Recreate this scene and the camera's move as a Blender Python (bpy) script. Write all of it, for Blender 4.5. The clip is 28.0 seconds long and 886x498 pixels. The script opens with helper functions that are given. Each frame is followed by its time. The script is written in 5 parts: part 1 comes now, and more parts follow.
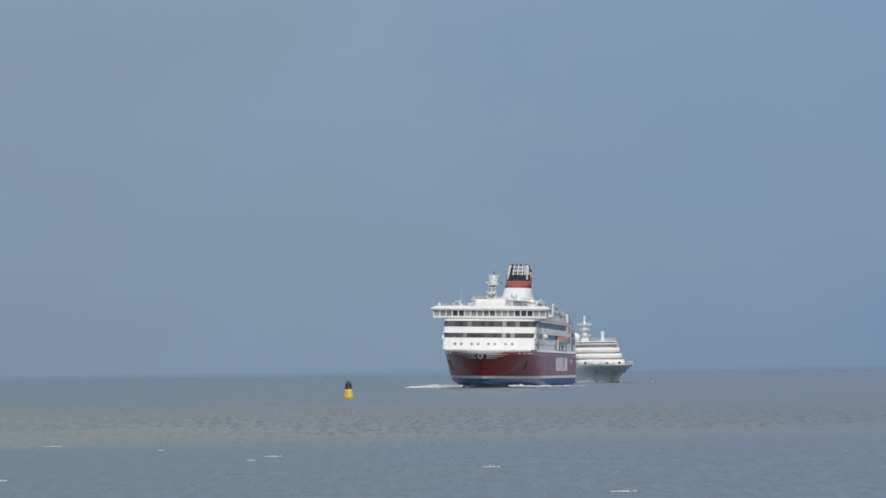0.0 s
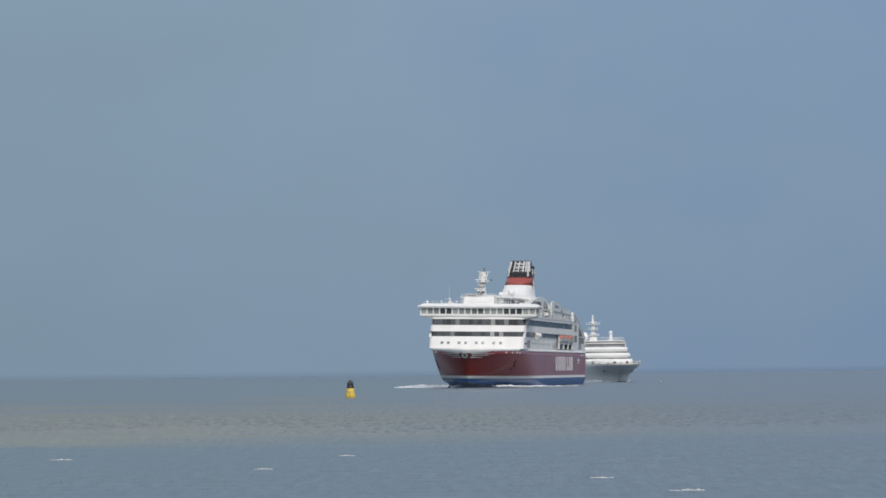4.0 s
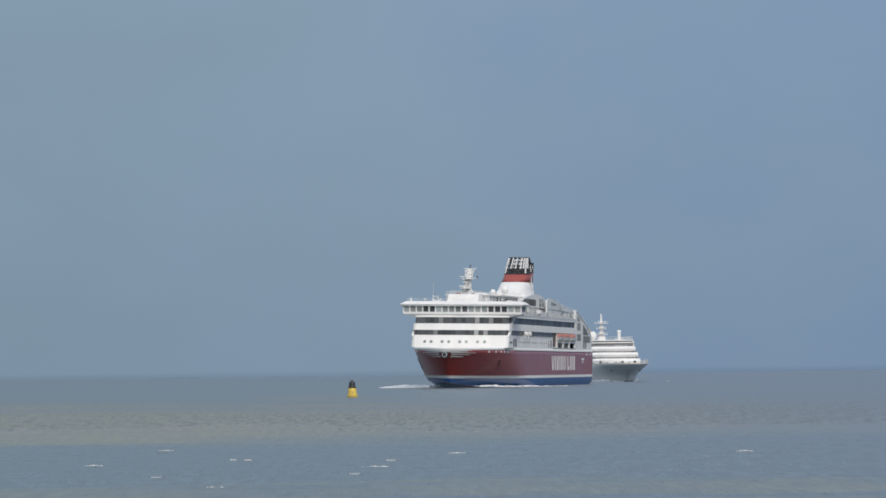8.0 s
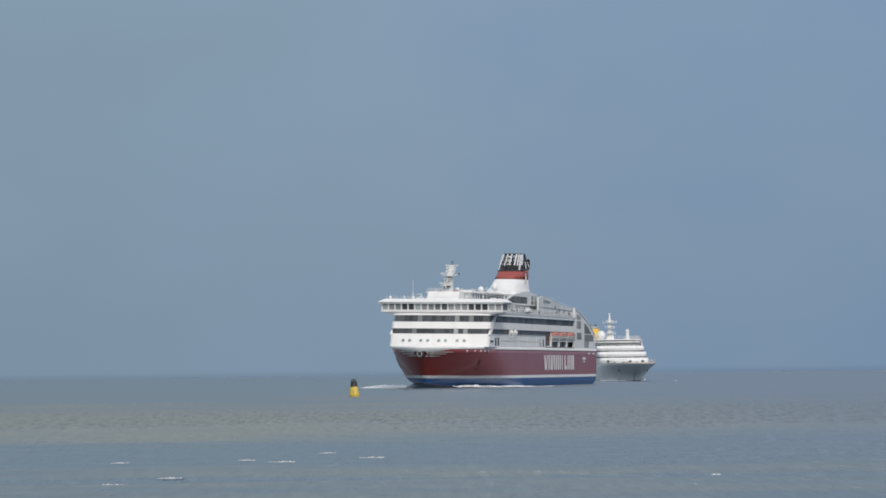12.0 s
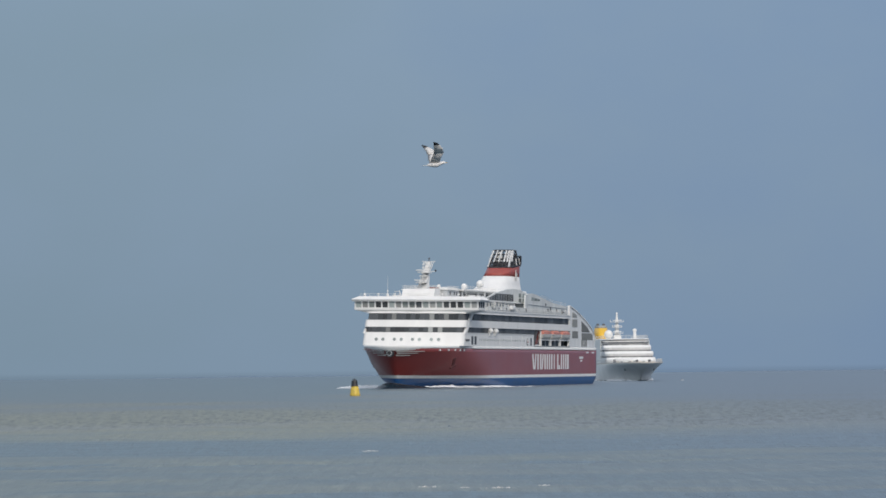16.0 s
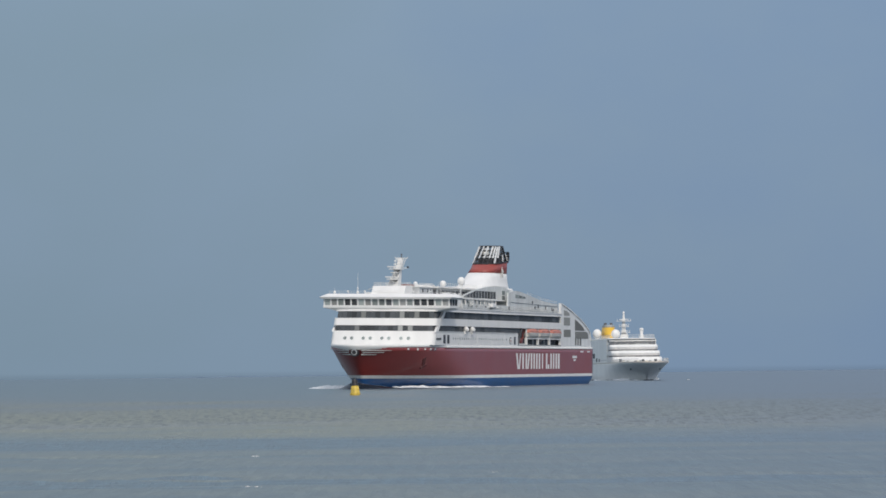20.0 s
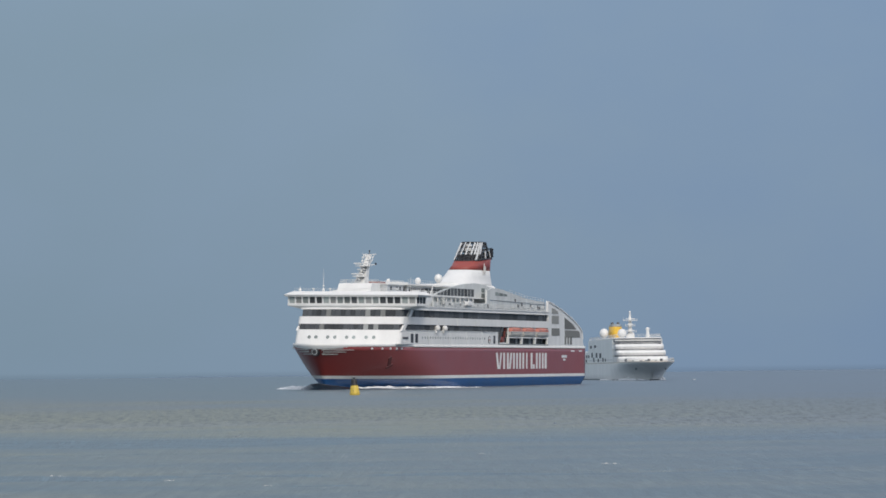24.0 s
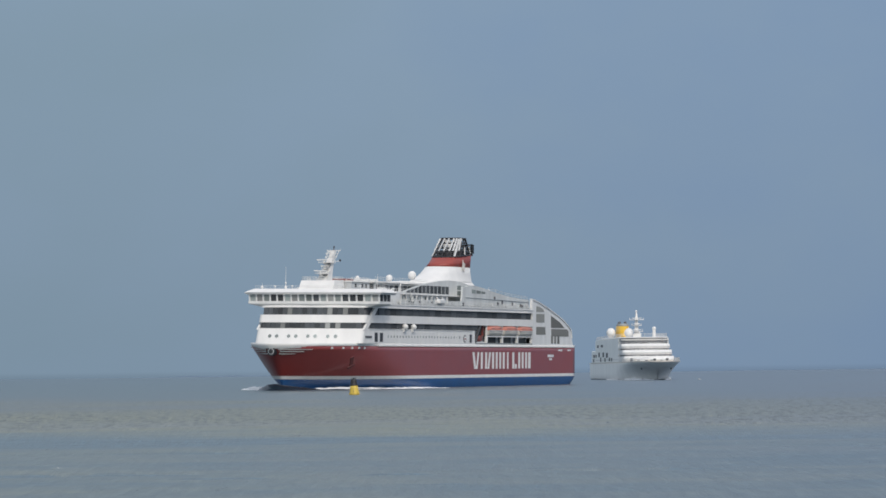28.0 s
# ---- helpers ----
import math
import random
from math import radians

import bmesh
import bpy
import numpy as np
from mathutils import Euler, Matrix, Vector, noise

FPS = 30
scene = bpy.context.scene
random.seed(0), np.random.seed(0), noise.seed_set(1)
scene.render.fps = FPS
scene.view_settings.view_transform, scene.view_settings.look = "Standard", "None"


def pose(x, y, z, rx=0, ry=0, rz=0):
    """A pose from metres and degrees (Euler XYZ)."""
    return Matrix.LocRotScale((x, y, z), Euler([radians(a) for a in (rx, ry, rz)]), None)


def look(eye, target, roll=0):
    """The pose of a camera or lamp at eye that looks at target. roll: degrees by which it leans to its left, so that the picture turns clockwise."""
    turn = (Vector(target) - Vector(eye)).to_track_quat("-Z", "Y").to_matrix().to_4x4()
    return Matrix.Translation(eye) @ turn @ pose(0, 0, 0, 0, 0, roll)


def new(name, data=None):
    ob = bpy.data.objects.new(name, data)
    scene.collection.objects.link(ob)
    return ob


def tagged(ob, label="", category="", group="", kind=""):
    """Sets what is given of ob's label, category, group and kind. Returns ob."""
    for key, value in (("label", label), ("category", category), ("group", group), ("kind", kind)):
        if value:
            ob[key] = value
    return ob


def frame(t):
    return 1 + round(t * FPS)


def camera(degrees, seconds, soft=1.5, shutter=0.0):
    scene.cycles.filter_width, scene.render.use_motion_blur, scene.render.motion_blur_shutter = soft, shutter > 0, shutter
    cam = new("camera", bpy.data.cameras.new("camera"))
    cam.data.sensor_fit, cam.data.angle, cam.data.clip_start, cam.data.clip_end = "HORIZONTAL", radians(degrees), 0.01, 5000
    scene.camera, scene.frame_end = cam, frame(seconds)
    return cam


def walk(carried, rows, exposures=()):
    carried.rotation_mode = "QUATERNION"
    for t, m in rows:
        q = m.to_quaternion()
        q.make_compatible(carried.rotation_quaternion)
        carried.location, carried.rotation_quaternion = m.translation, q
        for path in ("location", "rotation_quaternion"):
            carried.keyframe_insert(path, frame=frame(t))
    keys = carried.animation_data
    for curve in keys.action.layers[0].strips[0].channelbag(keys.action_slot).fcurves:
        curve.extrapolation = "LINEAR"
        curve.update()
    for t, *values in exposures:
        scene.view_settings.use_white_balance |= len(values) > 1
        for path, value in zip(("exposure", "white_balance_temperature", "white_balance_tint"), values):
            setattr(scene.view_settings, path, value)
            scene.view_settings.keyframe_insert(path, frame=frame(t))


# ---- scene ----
# A sea view through a long lens: a ferry comes up, a cruise ship follows, a buoy lies between, gulls cross.
cam = camera(14.281, 28.0, soft=1.65)
CAMERA_ROWS = [
    (0, 3.752, 2.0068, -0.0961), (2, 3.713, 2.0053, -0.0801), (4, 3.675, 2.0038, -0.0641), (6, 3.636, 2.0023, -0.0481),
    (8, 3.597, 2.0008, -0.0320), (10, 3.559, 1.9992, -0.0137), (12, 3.520, 1.9977, -0.0015), (14, 3.481, 1.9962, 0.0046),
    (16, 3.443, 1.9947, 0.0107), (18, 3.404, 1.9932, 0.0137), (20, 3.365, 1.9917, 0.0137), (22, 3.365, 1.9897, 0.0101),
    (24, 3.365, 1.9877, 0.0064), (26, 3.365, 1.9858, 0.0031), (28, 3.365, 1.9838, 0.0)]
walk(cam, [(t, pose(0, 0, h, 90 + tilt, 0, turn) @ pose(0, 0, 0, 0, 0, -0.68)) for t, h, tilt, turn in CAMERA_ROWS])

SEA_Z = -0.6          # the still water lies this far under the origin

# ---- world and sun ----
SUN_EL, SUN_AZ = 41.0, 167.0          # azimuth clockwise from +y: high, behind the camera
world = bpy.data.worlds.new("world")
scene.world = world
world.use_nodes = True
wn, wl = world.node_tree.nodes, world.node_tree.links
wn.clear()
sky = wn.new("ShaderNodeTexSky")
sky.sky_type, sky.sun_disc = "NISHITA", False
sky.sun_elevation, sky.sun_rotation = radians(SUN_EL), radians(SUN_AZ)
sky.air_density, sky.dust_density, sky.ozone_density = 1.0, 3.0, 1.2
air = wn.new("ShaderNodeBackground")
air.inputs["Strength"].default_value = 0.20
wl.new(sky.outputs["Color"], air.inputs["Color"])
# a deep band of sea haze over the horizon, faintly uneven
where = wn.new("ShaderNodeTexCoord")
up = wn.new("ShaderNodeSeparateXYZ")
wl.new(where.outputs["Generated"], up.inputs["Vector"])
thick = wn.new("ShaderNodeMapRange")
thick.interpolation_type = "SMOOTHSTEP"
thick.inputs["From Min"].default_value, thick.inputs["From Max"].default_value = 0.11, 0.5
thick.inputs["To Min"].default_value, thick.inputs["To Max"].default_value = 0.985, 0.45
wl.new(up.outputs["Z"], thick.inputs["Value"])
clouds = wn.new("ShaderNodeTexNoise")
clouds.inputs["Scale"].default_value, clouds.inputs["Detail"].default_value = 11.0, 6.0
stretch = wn.new("ShaderNodeMapping")
stretch.inputs["Scale"].default_value = (1.0, 1.0, 1.6)
wl.new(where.outputs["Generated"], stretch.inputs["Vector"])
wl.new(stretch.outputs["Vector"], clouds.inputs["Vector"])
veil = wn.new("ShaderNodeValToRGB")
veil.color_ramp.elements[0].position, veil.color_ramp.elements[0].color = 0.2, (0.184, 0.274, 0.418, 1)
veil.color_ramp.elements[1].position, veil.color_ramp.elements[1].color = 0.8, (0.201, 0.285, 0.362, 1)
_mid = veil.color_ramp.elements.new(0.48)
_mid.color = (0.217, 0.304, 0.407, 1)
lean = wn.new("ShaderNodeMath")
lean.operation = "MULTIPLY_ADD"
lean.inputs[1].default_value, lean.inputs[2].default_value = -1.5, 0.17
wl.new(up.outputs["X"], lean.inputs[0])
mixed = wn.new("ShaderNodeMath")
mixed.operation = "MULTIPLY_ADD"
mixed.inputs[1].default_value = 0.6
wl.new(clouds.outputs["Fac"], mixed.inputs[0])
wl.new(lean.outputs[0], mixed.inputs[2])
wl.new(mixed.outputs[0], veil.inputs["Fac"])
haze = wn.new("ShaderNodeBackground")
glow = wn.new("ShaderNodeMapRange")          # the haze brightens with height
glow.inputs["From Min"].default_value, glow.inputs["From Max"].default_value = 0.0, 0.11
glow.inputs["To Min"].default_value, glow.inputs["To Max"].default_value = 0.97, 1.075
wl.new(up.outputs["Z"], glow.inputs["Value"])
low = wn.new("ShaderNodeMapRange")           # and thickens just over the sea
low.interpolation_type = "SMOOTHSTEP"
low.inputs["From Min"].default_value, low.inputs["From Max"].default_value = -0.0006, 0.0011
low.inputs["To Min"].default_value, low.inputs["To Max"].default_value = 0.87, 1.0
wl.new(up.outputs["Z"], low.inputs["Value"])
soft_edge = wn.new("ShaderNodeMath")
soft_edge.operation = "MULTIPLY"
wl.new(glow.outputs["Result"], soft_edge.inputs[0])
wl.new(low.outputs["Result"], soft_edge.inputs[1])
wl.new(soft_edge.outputs[0], haze.inputs["Strength"])
whiten = wn.new("ShaderNodeMapRange")        # higher up the haze is sunlit and whiter
whiten.interpolation_type = "SMOOTHSTEP"
whiten.inputs["From Min"].default_value, whiten.inputs["From Max"].default_value = 0.12, 0.5
wl.new(up.outputs["Z"], whiten.inputs["Value"])
aloft = wn.new("ShaderNodeMix")
aloft.data_type = "RGBA"
wl.new(whiten.outputs["Result"], aloft.inputs["Factor"])
wl.new(veil.outputs["Color"], aloft.inputs["A"])
aloft.inputs["B"].default_value = (0.98, 1.0, 1.02, 1)
wl.new(aloft.outputs["Result"], haze.inputs["Color"])
blend = wn.new("ShaderNodeMixShader")
wl.new(thick.outputs["Result"], blend.inputs["Fac"])
wl.new(air.outputs["Background"], blend.inputs[1])
wl.new(haze.outputs["Background"], blend.inputs[2])
wout = wn.new("ShaderNodeOutputWorld")
wl.new(blend.outputs["Shader"], wout.inputs["Surface"])

sun = new("sun", bpy.data.lights.new("sun", "SUN"))
sun.data.energy, sun.data.angle, sun.data.color = 1.24, radians(0.53), (1.0, 0.95, 0.87)
_e, _a = radians(SUN_EL), radians(SUN_AZ)
sun.matrix_world = look((math.sin(_a) * math.cos(_e) * 900, math.cos(_a) * math.cos(_e) * 900, math.sin(_e) * 900), (0, 0, 0))
scene.view_settings.exposure = 0.0


# ---- materials ----
def paint(name, color, rough=0.4, grime=0.12, scale=0.35, metallic=0.0, streak=True, coat=0.0, relief=0.05):
    """Ship's paint or plain surface: a colour with faded patches, runs down the plating and a fine relief."""
    m = bpy.data.materials.new(name)
    m.use_nodes = True
    n, l = m.node_tree.nodes, m.node_tree.links
    b = n["Principled BSDF"]
    co = n.new("ShaderNodeTexCoord")
    big = n.new("ShaderNodeTexNoise")
    big.inputs["Scale"].default_value, big.inputs["Detail"].default_value = scale, 5.0
    mp = n.new("ShaderNodeMapping")
    mp.inputs["Scale"].default_value = (1.0, 1.0, 0.22) if streak else (1, 1, 1)
    l.new(co.outputs["Object"], mp.inputs["Vector"])
    l.new(mp.outputs["Vector"], big.inputs["Vector"])
    fine = n.new("ShaderNodeTexNoise")
    fine.inputs["Scale"].default_value, fine.inputs["Detail"].default_value = scale * 9, 4.0
    l.new(mp.outputs["Vector"], fine.inputs["Vector"])
    both = n.new("ShaderNodeMath")
    both.operation = "MULTIPLY_ADD"
    l.new(fine.outputs["Fac"], both.inputs[0])
    both.inputs[1].default_value = 0.3
    l.new(big.outputs["Fac"], both.inputs[2])
    ramp = n.new("ShaderNodeValToRGB")
    ramp.color_ramp.elements[0].position, ramp.color_ramp.elements[1].position = 0.45, 0.95
    ramp.color_ramp.elements[0].color = (*[c * (1 - grime) for c in color], 1)
    ramp.color_ramp.elements[1].color = (*[min(1, c * (1 + grime * 0.6)) for c in color], 1)
    l.new(both.outputs[0], ramp.inputs["Fac"])
    l.new(ramp.outputs["Color"], b.inputs["Base Color"])
    rr = n.new("ShaderNodeMapRange")
    rr.inputs["To Min"].default_value, rr.inputs["To Max"].default_value = max(0.02, rough - 0.1), min(1, rough + 0.12)
    l.new(big.outputs["Fac"], rr.inputs["Value"])
    l.new(rr.outputs["Result"], b.inputs["Roughness"])
    b.inputs["Metallic"].default_value = metallic
    b.inputs["Coat Weight"].default_value = coat
    b.inputs["Coat Roughness"].default_value = 0.12
    bump = n.new("ShaderNodeBump")
    bump.inputs["Strength"].default_value, bump.inputs["Distance"].default_value = 0.12, relief
    l.new(both.outputs[0], bump.inputs["Height"])
    l.new(bump.outputs["Normal"], b.inputs["Normal"])
    return m


def glass(name, color, rough=0.08):
    """Dark window glass; each pane differs a little."""
    m = bpy.data.materials.new(name)
    m.use_nodes = True
    n, l = m.node_tree.nodes, m.node_tree.links
    b = n["Principled BSDF"]
    info = n.new("ShaderNodeObjectInfo")
    ramp = n.new("ShaderNodeValToRGB")
    ramp.color_ramp.elements[0].color = (*[c * 0.7 for c in color], 1)
    ramp.color_ramp.elements[1].color = (*[c * 1.5 for c in color], 1)
    l.new(info.outputs["Random"], ramp.inputs["Fac"])
    l.new(ramp.outputs["Color"], b.inputs["Base Color"])
    b.inputs["Roughness"].default_value = rough
    b.inputs["IOR"].default_value = 1.45
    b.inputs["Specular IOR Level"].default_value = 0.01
    return m


def sea_material(name="sea_water", plain=None):
    """Shallow coastal water: brown and blue belts that follow the shore, ruffled patches, small waves."""
    m = bpy.data.materials.new(name)
    m.use_nodes = True
    n, l = m.node_tree.nodes, m.node_tree.links
    b = n["Principled BSDF"]
    co = n.new("ShaderNodeTexCoord")
    sep = n.new("ShaderNodeSeparateXYZ")
    l.new(co.outputs["Object"], sep.inputs["Vector"])
    wob = n.new("ShaderNodeTexNoise")
    wob.inputs["Scale"].default_value, wob.inputs["Detail"].default_value = 0.03, 7.0
    l.new(co.outputs["Object"], wob.inputs["Vector"])
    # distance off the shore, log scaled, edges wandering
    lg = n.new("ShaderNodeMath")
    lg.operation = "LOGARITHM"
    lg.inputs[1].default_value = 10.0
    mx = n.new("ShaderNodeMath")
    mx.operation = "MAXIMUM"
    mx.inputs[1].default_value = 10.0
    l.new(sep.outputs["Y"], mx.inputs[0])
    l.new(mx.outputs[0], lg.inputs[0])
    ad = n.new("ShaderNodeMath")
    ad.operation = "MULTIPLY_ADD"
    l.new(wob.outputs["Fac"], ad.inputs[0])
    ad.inputs[1].default_value = 0.2
    # long lanes across the view, where brown and blue water lie side by side
    lane_map = n.new("ShaderNodeMapping")
    lane_map.inputs["Scale"].default_value = (0.02, 0.009, 1.0)
    l.new(co.outputs["Object"], lane_map.inputs["Vector"])
    lane = n.new("ShaderNodeTexNoise")
    lane.inputs["Scale"].default_value, lane.inputs["Detail"].default_value = 1.0, 6.0
    l.new(lane_map.outputs["Vector"], lane.inputs["Vector"])
    lanes = n.new("ShaderNodeMapRange")
    lanes.inputs["From Min"].default_value, lanes.inputs["From Max"].default_value = 0.25, 0.75
    lanes.inputs["To Min"].default_value, lanes.inputs["To Max"].default_value = -0.22, 0.22
    l.new(lane.outputs["Fac"], lanes.inputs["Value"])
    off = n.new("ShaderNodeMapRange")        # only well off the shore
    off.inputs["From Min"].default_value, off.inputs["From Max"].default_value = 2.45, 2.75
    l.new(lg.outputs[0], off.inputs["Value"])
    shift = n.new("ShaderNodeMath")
    shift.operation = "MULTIPLY_ADD"
    l.new(lanes.outputs["Result"], shift.inputs[0])
    l.new(off.outputs["Result"], shift.inputs[1])
    l.new(lg.outputs[0], shift.inputs[2])
    l.new(shift.outputs[0], ad.inputs[2])
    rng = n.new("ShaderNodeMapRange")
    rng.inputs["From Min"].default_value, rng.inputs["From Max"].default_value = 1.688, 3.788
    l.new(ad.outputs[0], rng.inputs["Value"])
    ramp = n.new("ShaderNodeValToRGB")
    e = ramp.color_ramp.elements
    # blue near water, a brown belt, then blue again, slightly darker far out
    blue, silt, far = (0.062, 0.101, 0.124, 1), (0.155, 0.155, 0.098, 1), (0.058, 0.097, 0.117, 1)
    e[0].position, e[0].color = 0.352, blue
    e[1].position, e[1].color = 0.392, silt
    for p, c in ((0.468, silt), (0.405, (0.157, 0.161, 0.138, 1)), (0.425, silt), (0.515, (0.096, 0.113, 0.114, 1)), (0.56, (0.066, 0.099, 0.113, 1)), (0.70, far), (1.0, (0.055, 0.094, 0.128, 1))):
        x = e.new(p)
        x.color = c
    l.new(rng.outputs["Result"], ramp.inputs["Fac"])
    # mottling: light and dark sides of the ripples put into the colour
    mot = n.new("ShaderNodeTexNoise")
    mot.inputs["Scale"].default_value, mot.inputs["Detail"].default_value = 1.3, 7.0
    mot.inputs["Roughness"].default_value = 0.62
    ripple = n.new("ShaderNodeMapping")      # ripples lie in ranks that run out to sea
    ripple.inputs["Scale"].default_value = (1.6, 0.16, 1.0)
    l.new(co.outputs["Object"], ripple.inputs["Vector"])
    l.new(ripple.outputs["Vector"], mot.inputs["Vector"])
    mr = n.new("ShaderNodeMapRange")
    mr.inputs["From Min"].default_value, mr.inputs["From Max"].default_value = 0.3, 0.7
    mr.inputs["To Min"].default_value, mr.inputs["To Max"].default_value = 0.62, 1.38
    l.new(mot.outputs["Fac"], mr.inputs["Value"])
    mul = n.new("ShaderNodeMix")
    mul.data_type, mul.blend_type = "RGBA", "MULTIPLY"
    mul.inputs["Factor"].default_value = 1.0
    # brown thins towards the east; the bluer sky's reflection is put into the colour
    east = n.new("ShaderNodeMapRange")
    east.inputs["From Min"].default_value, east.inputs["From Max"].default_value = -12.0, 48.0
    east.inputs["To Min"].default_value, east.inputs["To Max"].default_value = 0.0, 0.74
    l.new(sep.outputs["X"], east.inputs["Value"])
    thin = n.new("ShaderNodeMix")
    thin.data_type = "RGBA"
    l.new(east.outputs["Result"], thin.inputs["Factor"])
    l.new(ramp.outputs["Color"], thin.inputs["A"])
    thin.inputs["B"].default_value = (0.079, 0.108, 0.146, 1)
    l.new(thin.outputs["Result"], mul.inputs["A"])
    if plain:
        for x in e:
            x.color = (*plain, 1)
        # brown broken by lanes of bluer water
        fine_map = n.new("ShaderNodeMapping")
        fine_map.inputs["Scale"].default_value = (0.05, 0.085, 1.0)
        l.new(co.outputs["Object"], fine_map.inputs["Vector"])
        broken = n.new("ShaderNodeTexNoise")
        broken.inputs["Scale"].default_value, broken.inputs["Detail"].default_value = 1.0, 8.0
        broken.inputs["Roughness"].default_value = 0.72
        l.new(fine_map.outputs["Vector"], broken.inputs["Vector"])
        clear = n.new("ShaderNodeMapRange")
        clear.inputs["From Min"].default_value, clear.inputs["From Max"].default_value = 0.38, 0.64
        l.new(broken.outputs["Fac"], clear.inputs["Value"])
        laned = n.new("ShaderNodeMix")
        laned.data_type = "RGBA"
        l.new(clear.outputs["Result"], laned.inputs["Factor"])
        l.new(thin.outputs["Result"], laned.inputs["A"])
        laned.inputs["B"].default_value = (0.056, 0.092, 0.114, 1)
        l.new(laned.outputs["Result"], mul.inputs["A"])
    l.new(mr.outputs["Result"], mul.inputs["B"])
    # dark wave faces of the chop put into the belt's colour as brown flecks
    lay = n.new("ShaderNodeMapping")
    lay.inputs["Scale"].default_value = (1.7, 0.12, 1.0)
    l.new(co.outputs["Object"], lay.inputs["Vector"])
    fleck = n.new("ShaderNodeTexNoise")
    fleck.inputs["Scale"].default_value, fleck.inputs["Detail"].default_value = 1.0, 6.0
    fleck.inputs["Roughness"].default_value = 0.65
    l.new(lay.outputs["Vector"], fleck.inputs["Vector"])
    cut = n.new("ShaderNodeMapRange")
    cut.inputs["From Min"].default_value, cut.inputs["From Max"].default_value = 0.47, 0.58
    cut.inputs["To Min"].default_value, cut.inputs["To Max"].default_value = 0.0, 1.0
    l.new(fleck.outputs["Fac"], cut.inputs["Value"])
    belt = n.new("ShaderNodeValToRGB")
    be = belt.color_ramp.elements
    be[0].position, be[0].color = 0.385, (0.08, 0.08, 0.08, 1)
    be[1].position, be[1].color = 0.62, (0.12, 0.12, 0.12, 1)
    for p, v in ((0.395, 0.35), (0.41, 0.9), (0.44, 1.0), (0.48, 0.9), (0.53, 0.3)):
        x = be.new(p)
        x.color = (v, v, v, 1)
    l.new(rng.outputs["Result"], belt.inputs["Fac"])
    amount = n.new("ShaderNodeMath")
    amount.operation = "MULTIPLY"
    l.new(cut.outputs["Result"], amount.inputs[0])
    l.new(belt.outputs["Color"], amount.inputs[1])
    flecked = n.new("ShaderNodeMix")
    flecked.data_type = "RGBA"
    l.new(amount.outputs[0], flecked.inputs["Factor"])
    l.new(mul.outputs["Result"], flecked.inputs["A"])
    flecked.inputs["B"].default_value = (0.036, 0.036, 0.02, 1)
    l.new(flecked.outputs["Result"], b.inputs["Base Color"])
    b.inputs["IOR"].default_value = 1.33
    rg = n.new("ShaderNodeMapRange")
    rg.inputs["To Min"].default_value, rg.inputs["To Max"].default_value = 0.22, 0.4
    l.new(mot.outputs["Fac"], rg.inputs["Value"])
    l.new(rg.outputs["Result"], b.inputs["Roughness"])
    w1 = n.new("ShaderNodeTexNoise")
    w1.inputs["Scale"].default_value, w1.inputs["Detail"].default_value = 2.2, 7.0
    l.new(ripple.outputs["Vector"], w1.inputs["Vector"])
    bump = n.new("ShaderNodeBump")
    bump.inputs["Strength"].default_value, bump.inputs["Distance"].default_value = 0.9, 0.16
    l.new(w1.outputs["Fac"], bump.inputs["Height"])
    l.new(bump.outputs["Normal"], b.inputs["Normal"])
    return m


WHITE = paint("white_ship_paint", (0.70, 0.70, 0.685), 0.65, 0.07)
HOUSE_GREY = paint("grey_deckhouse_paint", (0.44, 0.46, 0.47), 0.6, 0.18)
GREY_WHITE = paint("weathered_white_paint", (0.70, 0.71, 0.70), 0.6, 0.14)
RED = paint("red_hull_paint", (0.25, 0.042, 0.038), 0.4, 0.1, 0.06, streak=False, coat=0.35)
BAR_GREY = paint("dull_white_bar_paint", (0.52, 0.53, 0.53), 0.6, 0.2)
FUNNEL_RED = paint("red_funnel_paint", (0.29, 0.055, 0.043), 0.5, 0.1)
BLUE = paint("blue_boot_top_paint", (0.018, 0.098, 0.275), 0.45, 0.2, 0.15, streak=False, coat=0.15)
BLACK = paint("black_steel_paint", (0.03, 0.03, 0.033), 0.45, 0.3)
# shade of gaps, openings and rooms put into the colour; dark gear shares it
DARK = paint("shaded_deck_steel", (0.078, 0.084, 0.092), 0.6, 0.3)
DECK = paint("grey_deck_coating", (0.28, 0.30, 0.30), 0.7, 0.2, streak=False)
STEEL = paint("mast_steel_paint", (0.66, 0.66, 0.64), 0.45, 0.15)
ORANGE = paint("orange_lifeboat_plastic", (0.52, 0.185, 0.13), 0.5, 0.15, 0.8)
BOATWHITE = paint("pale_lifeboat_plastic", (0.62, 0.58, 0.52), 0.4, 0.12, 0.8)
LINER_HULL = paint("liner_white_hull_paint", (0.88, 0.88, 0.84), 0.4, 0.1, 0.25)
YELLOW = paint("yellow_funnel_paint", (0.66, 0.40, 0.035), 0.42, 0.1)
BUOY_YELLOW = paint("yellow_buoy_paint", (0.62, 0.45, 0.07), 0.45, 0.2, 1.2)
BUOY_BLACK = paint("black_buoy_paint", (0.012, 0.013, 0.016), 0.5, 0.3, 1.2)
SCREEN = paint("grey_white_screen_paint", (0.60, 0.62, 0.61), 0.6, 0.2)
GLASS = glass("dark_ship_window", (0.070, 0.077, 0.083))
# pale: curtains, and daylight seen through the bridge panes, put into the colour
GLASS_PALE = glass("pale_ship_window", (0.25, 0.26, 0.255), 0.2)
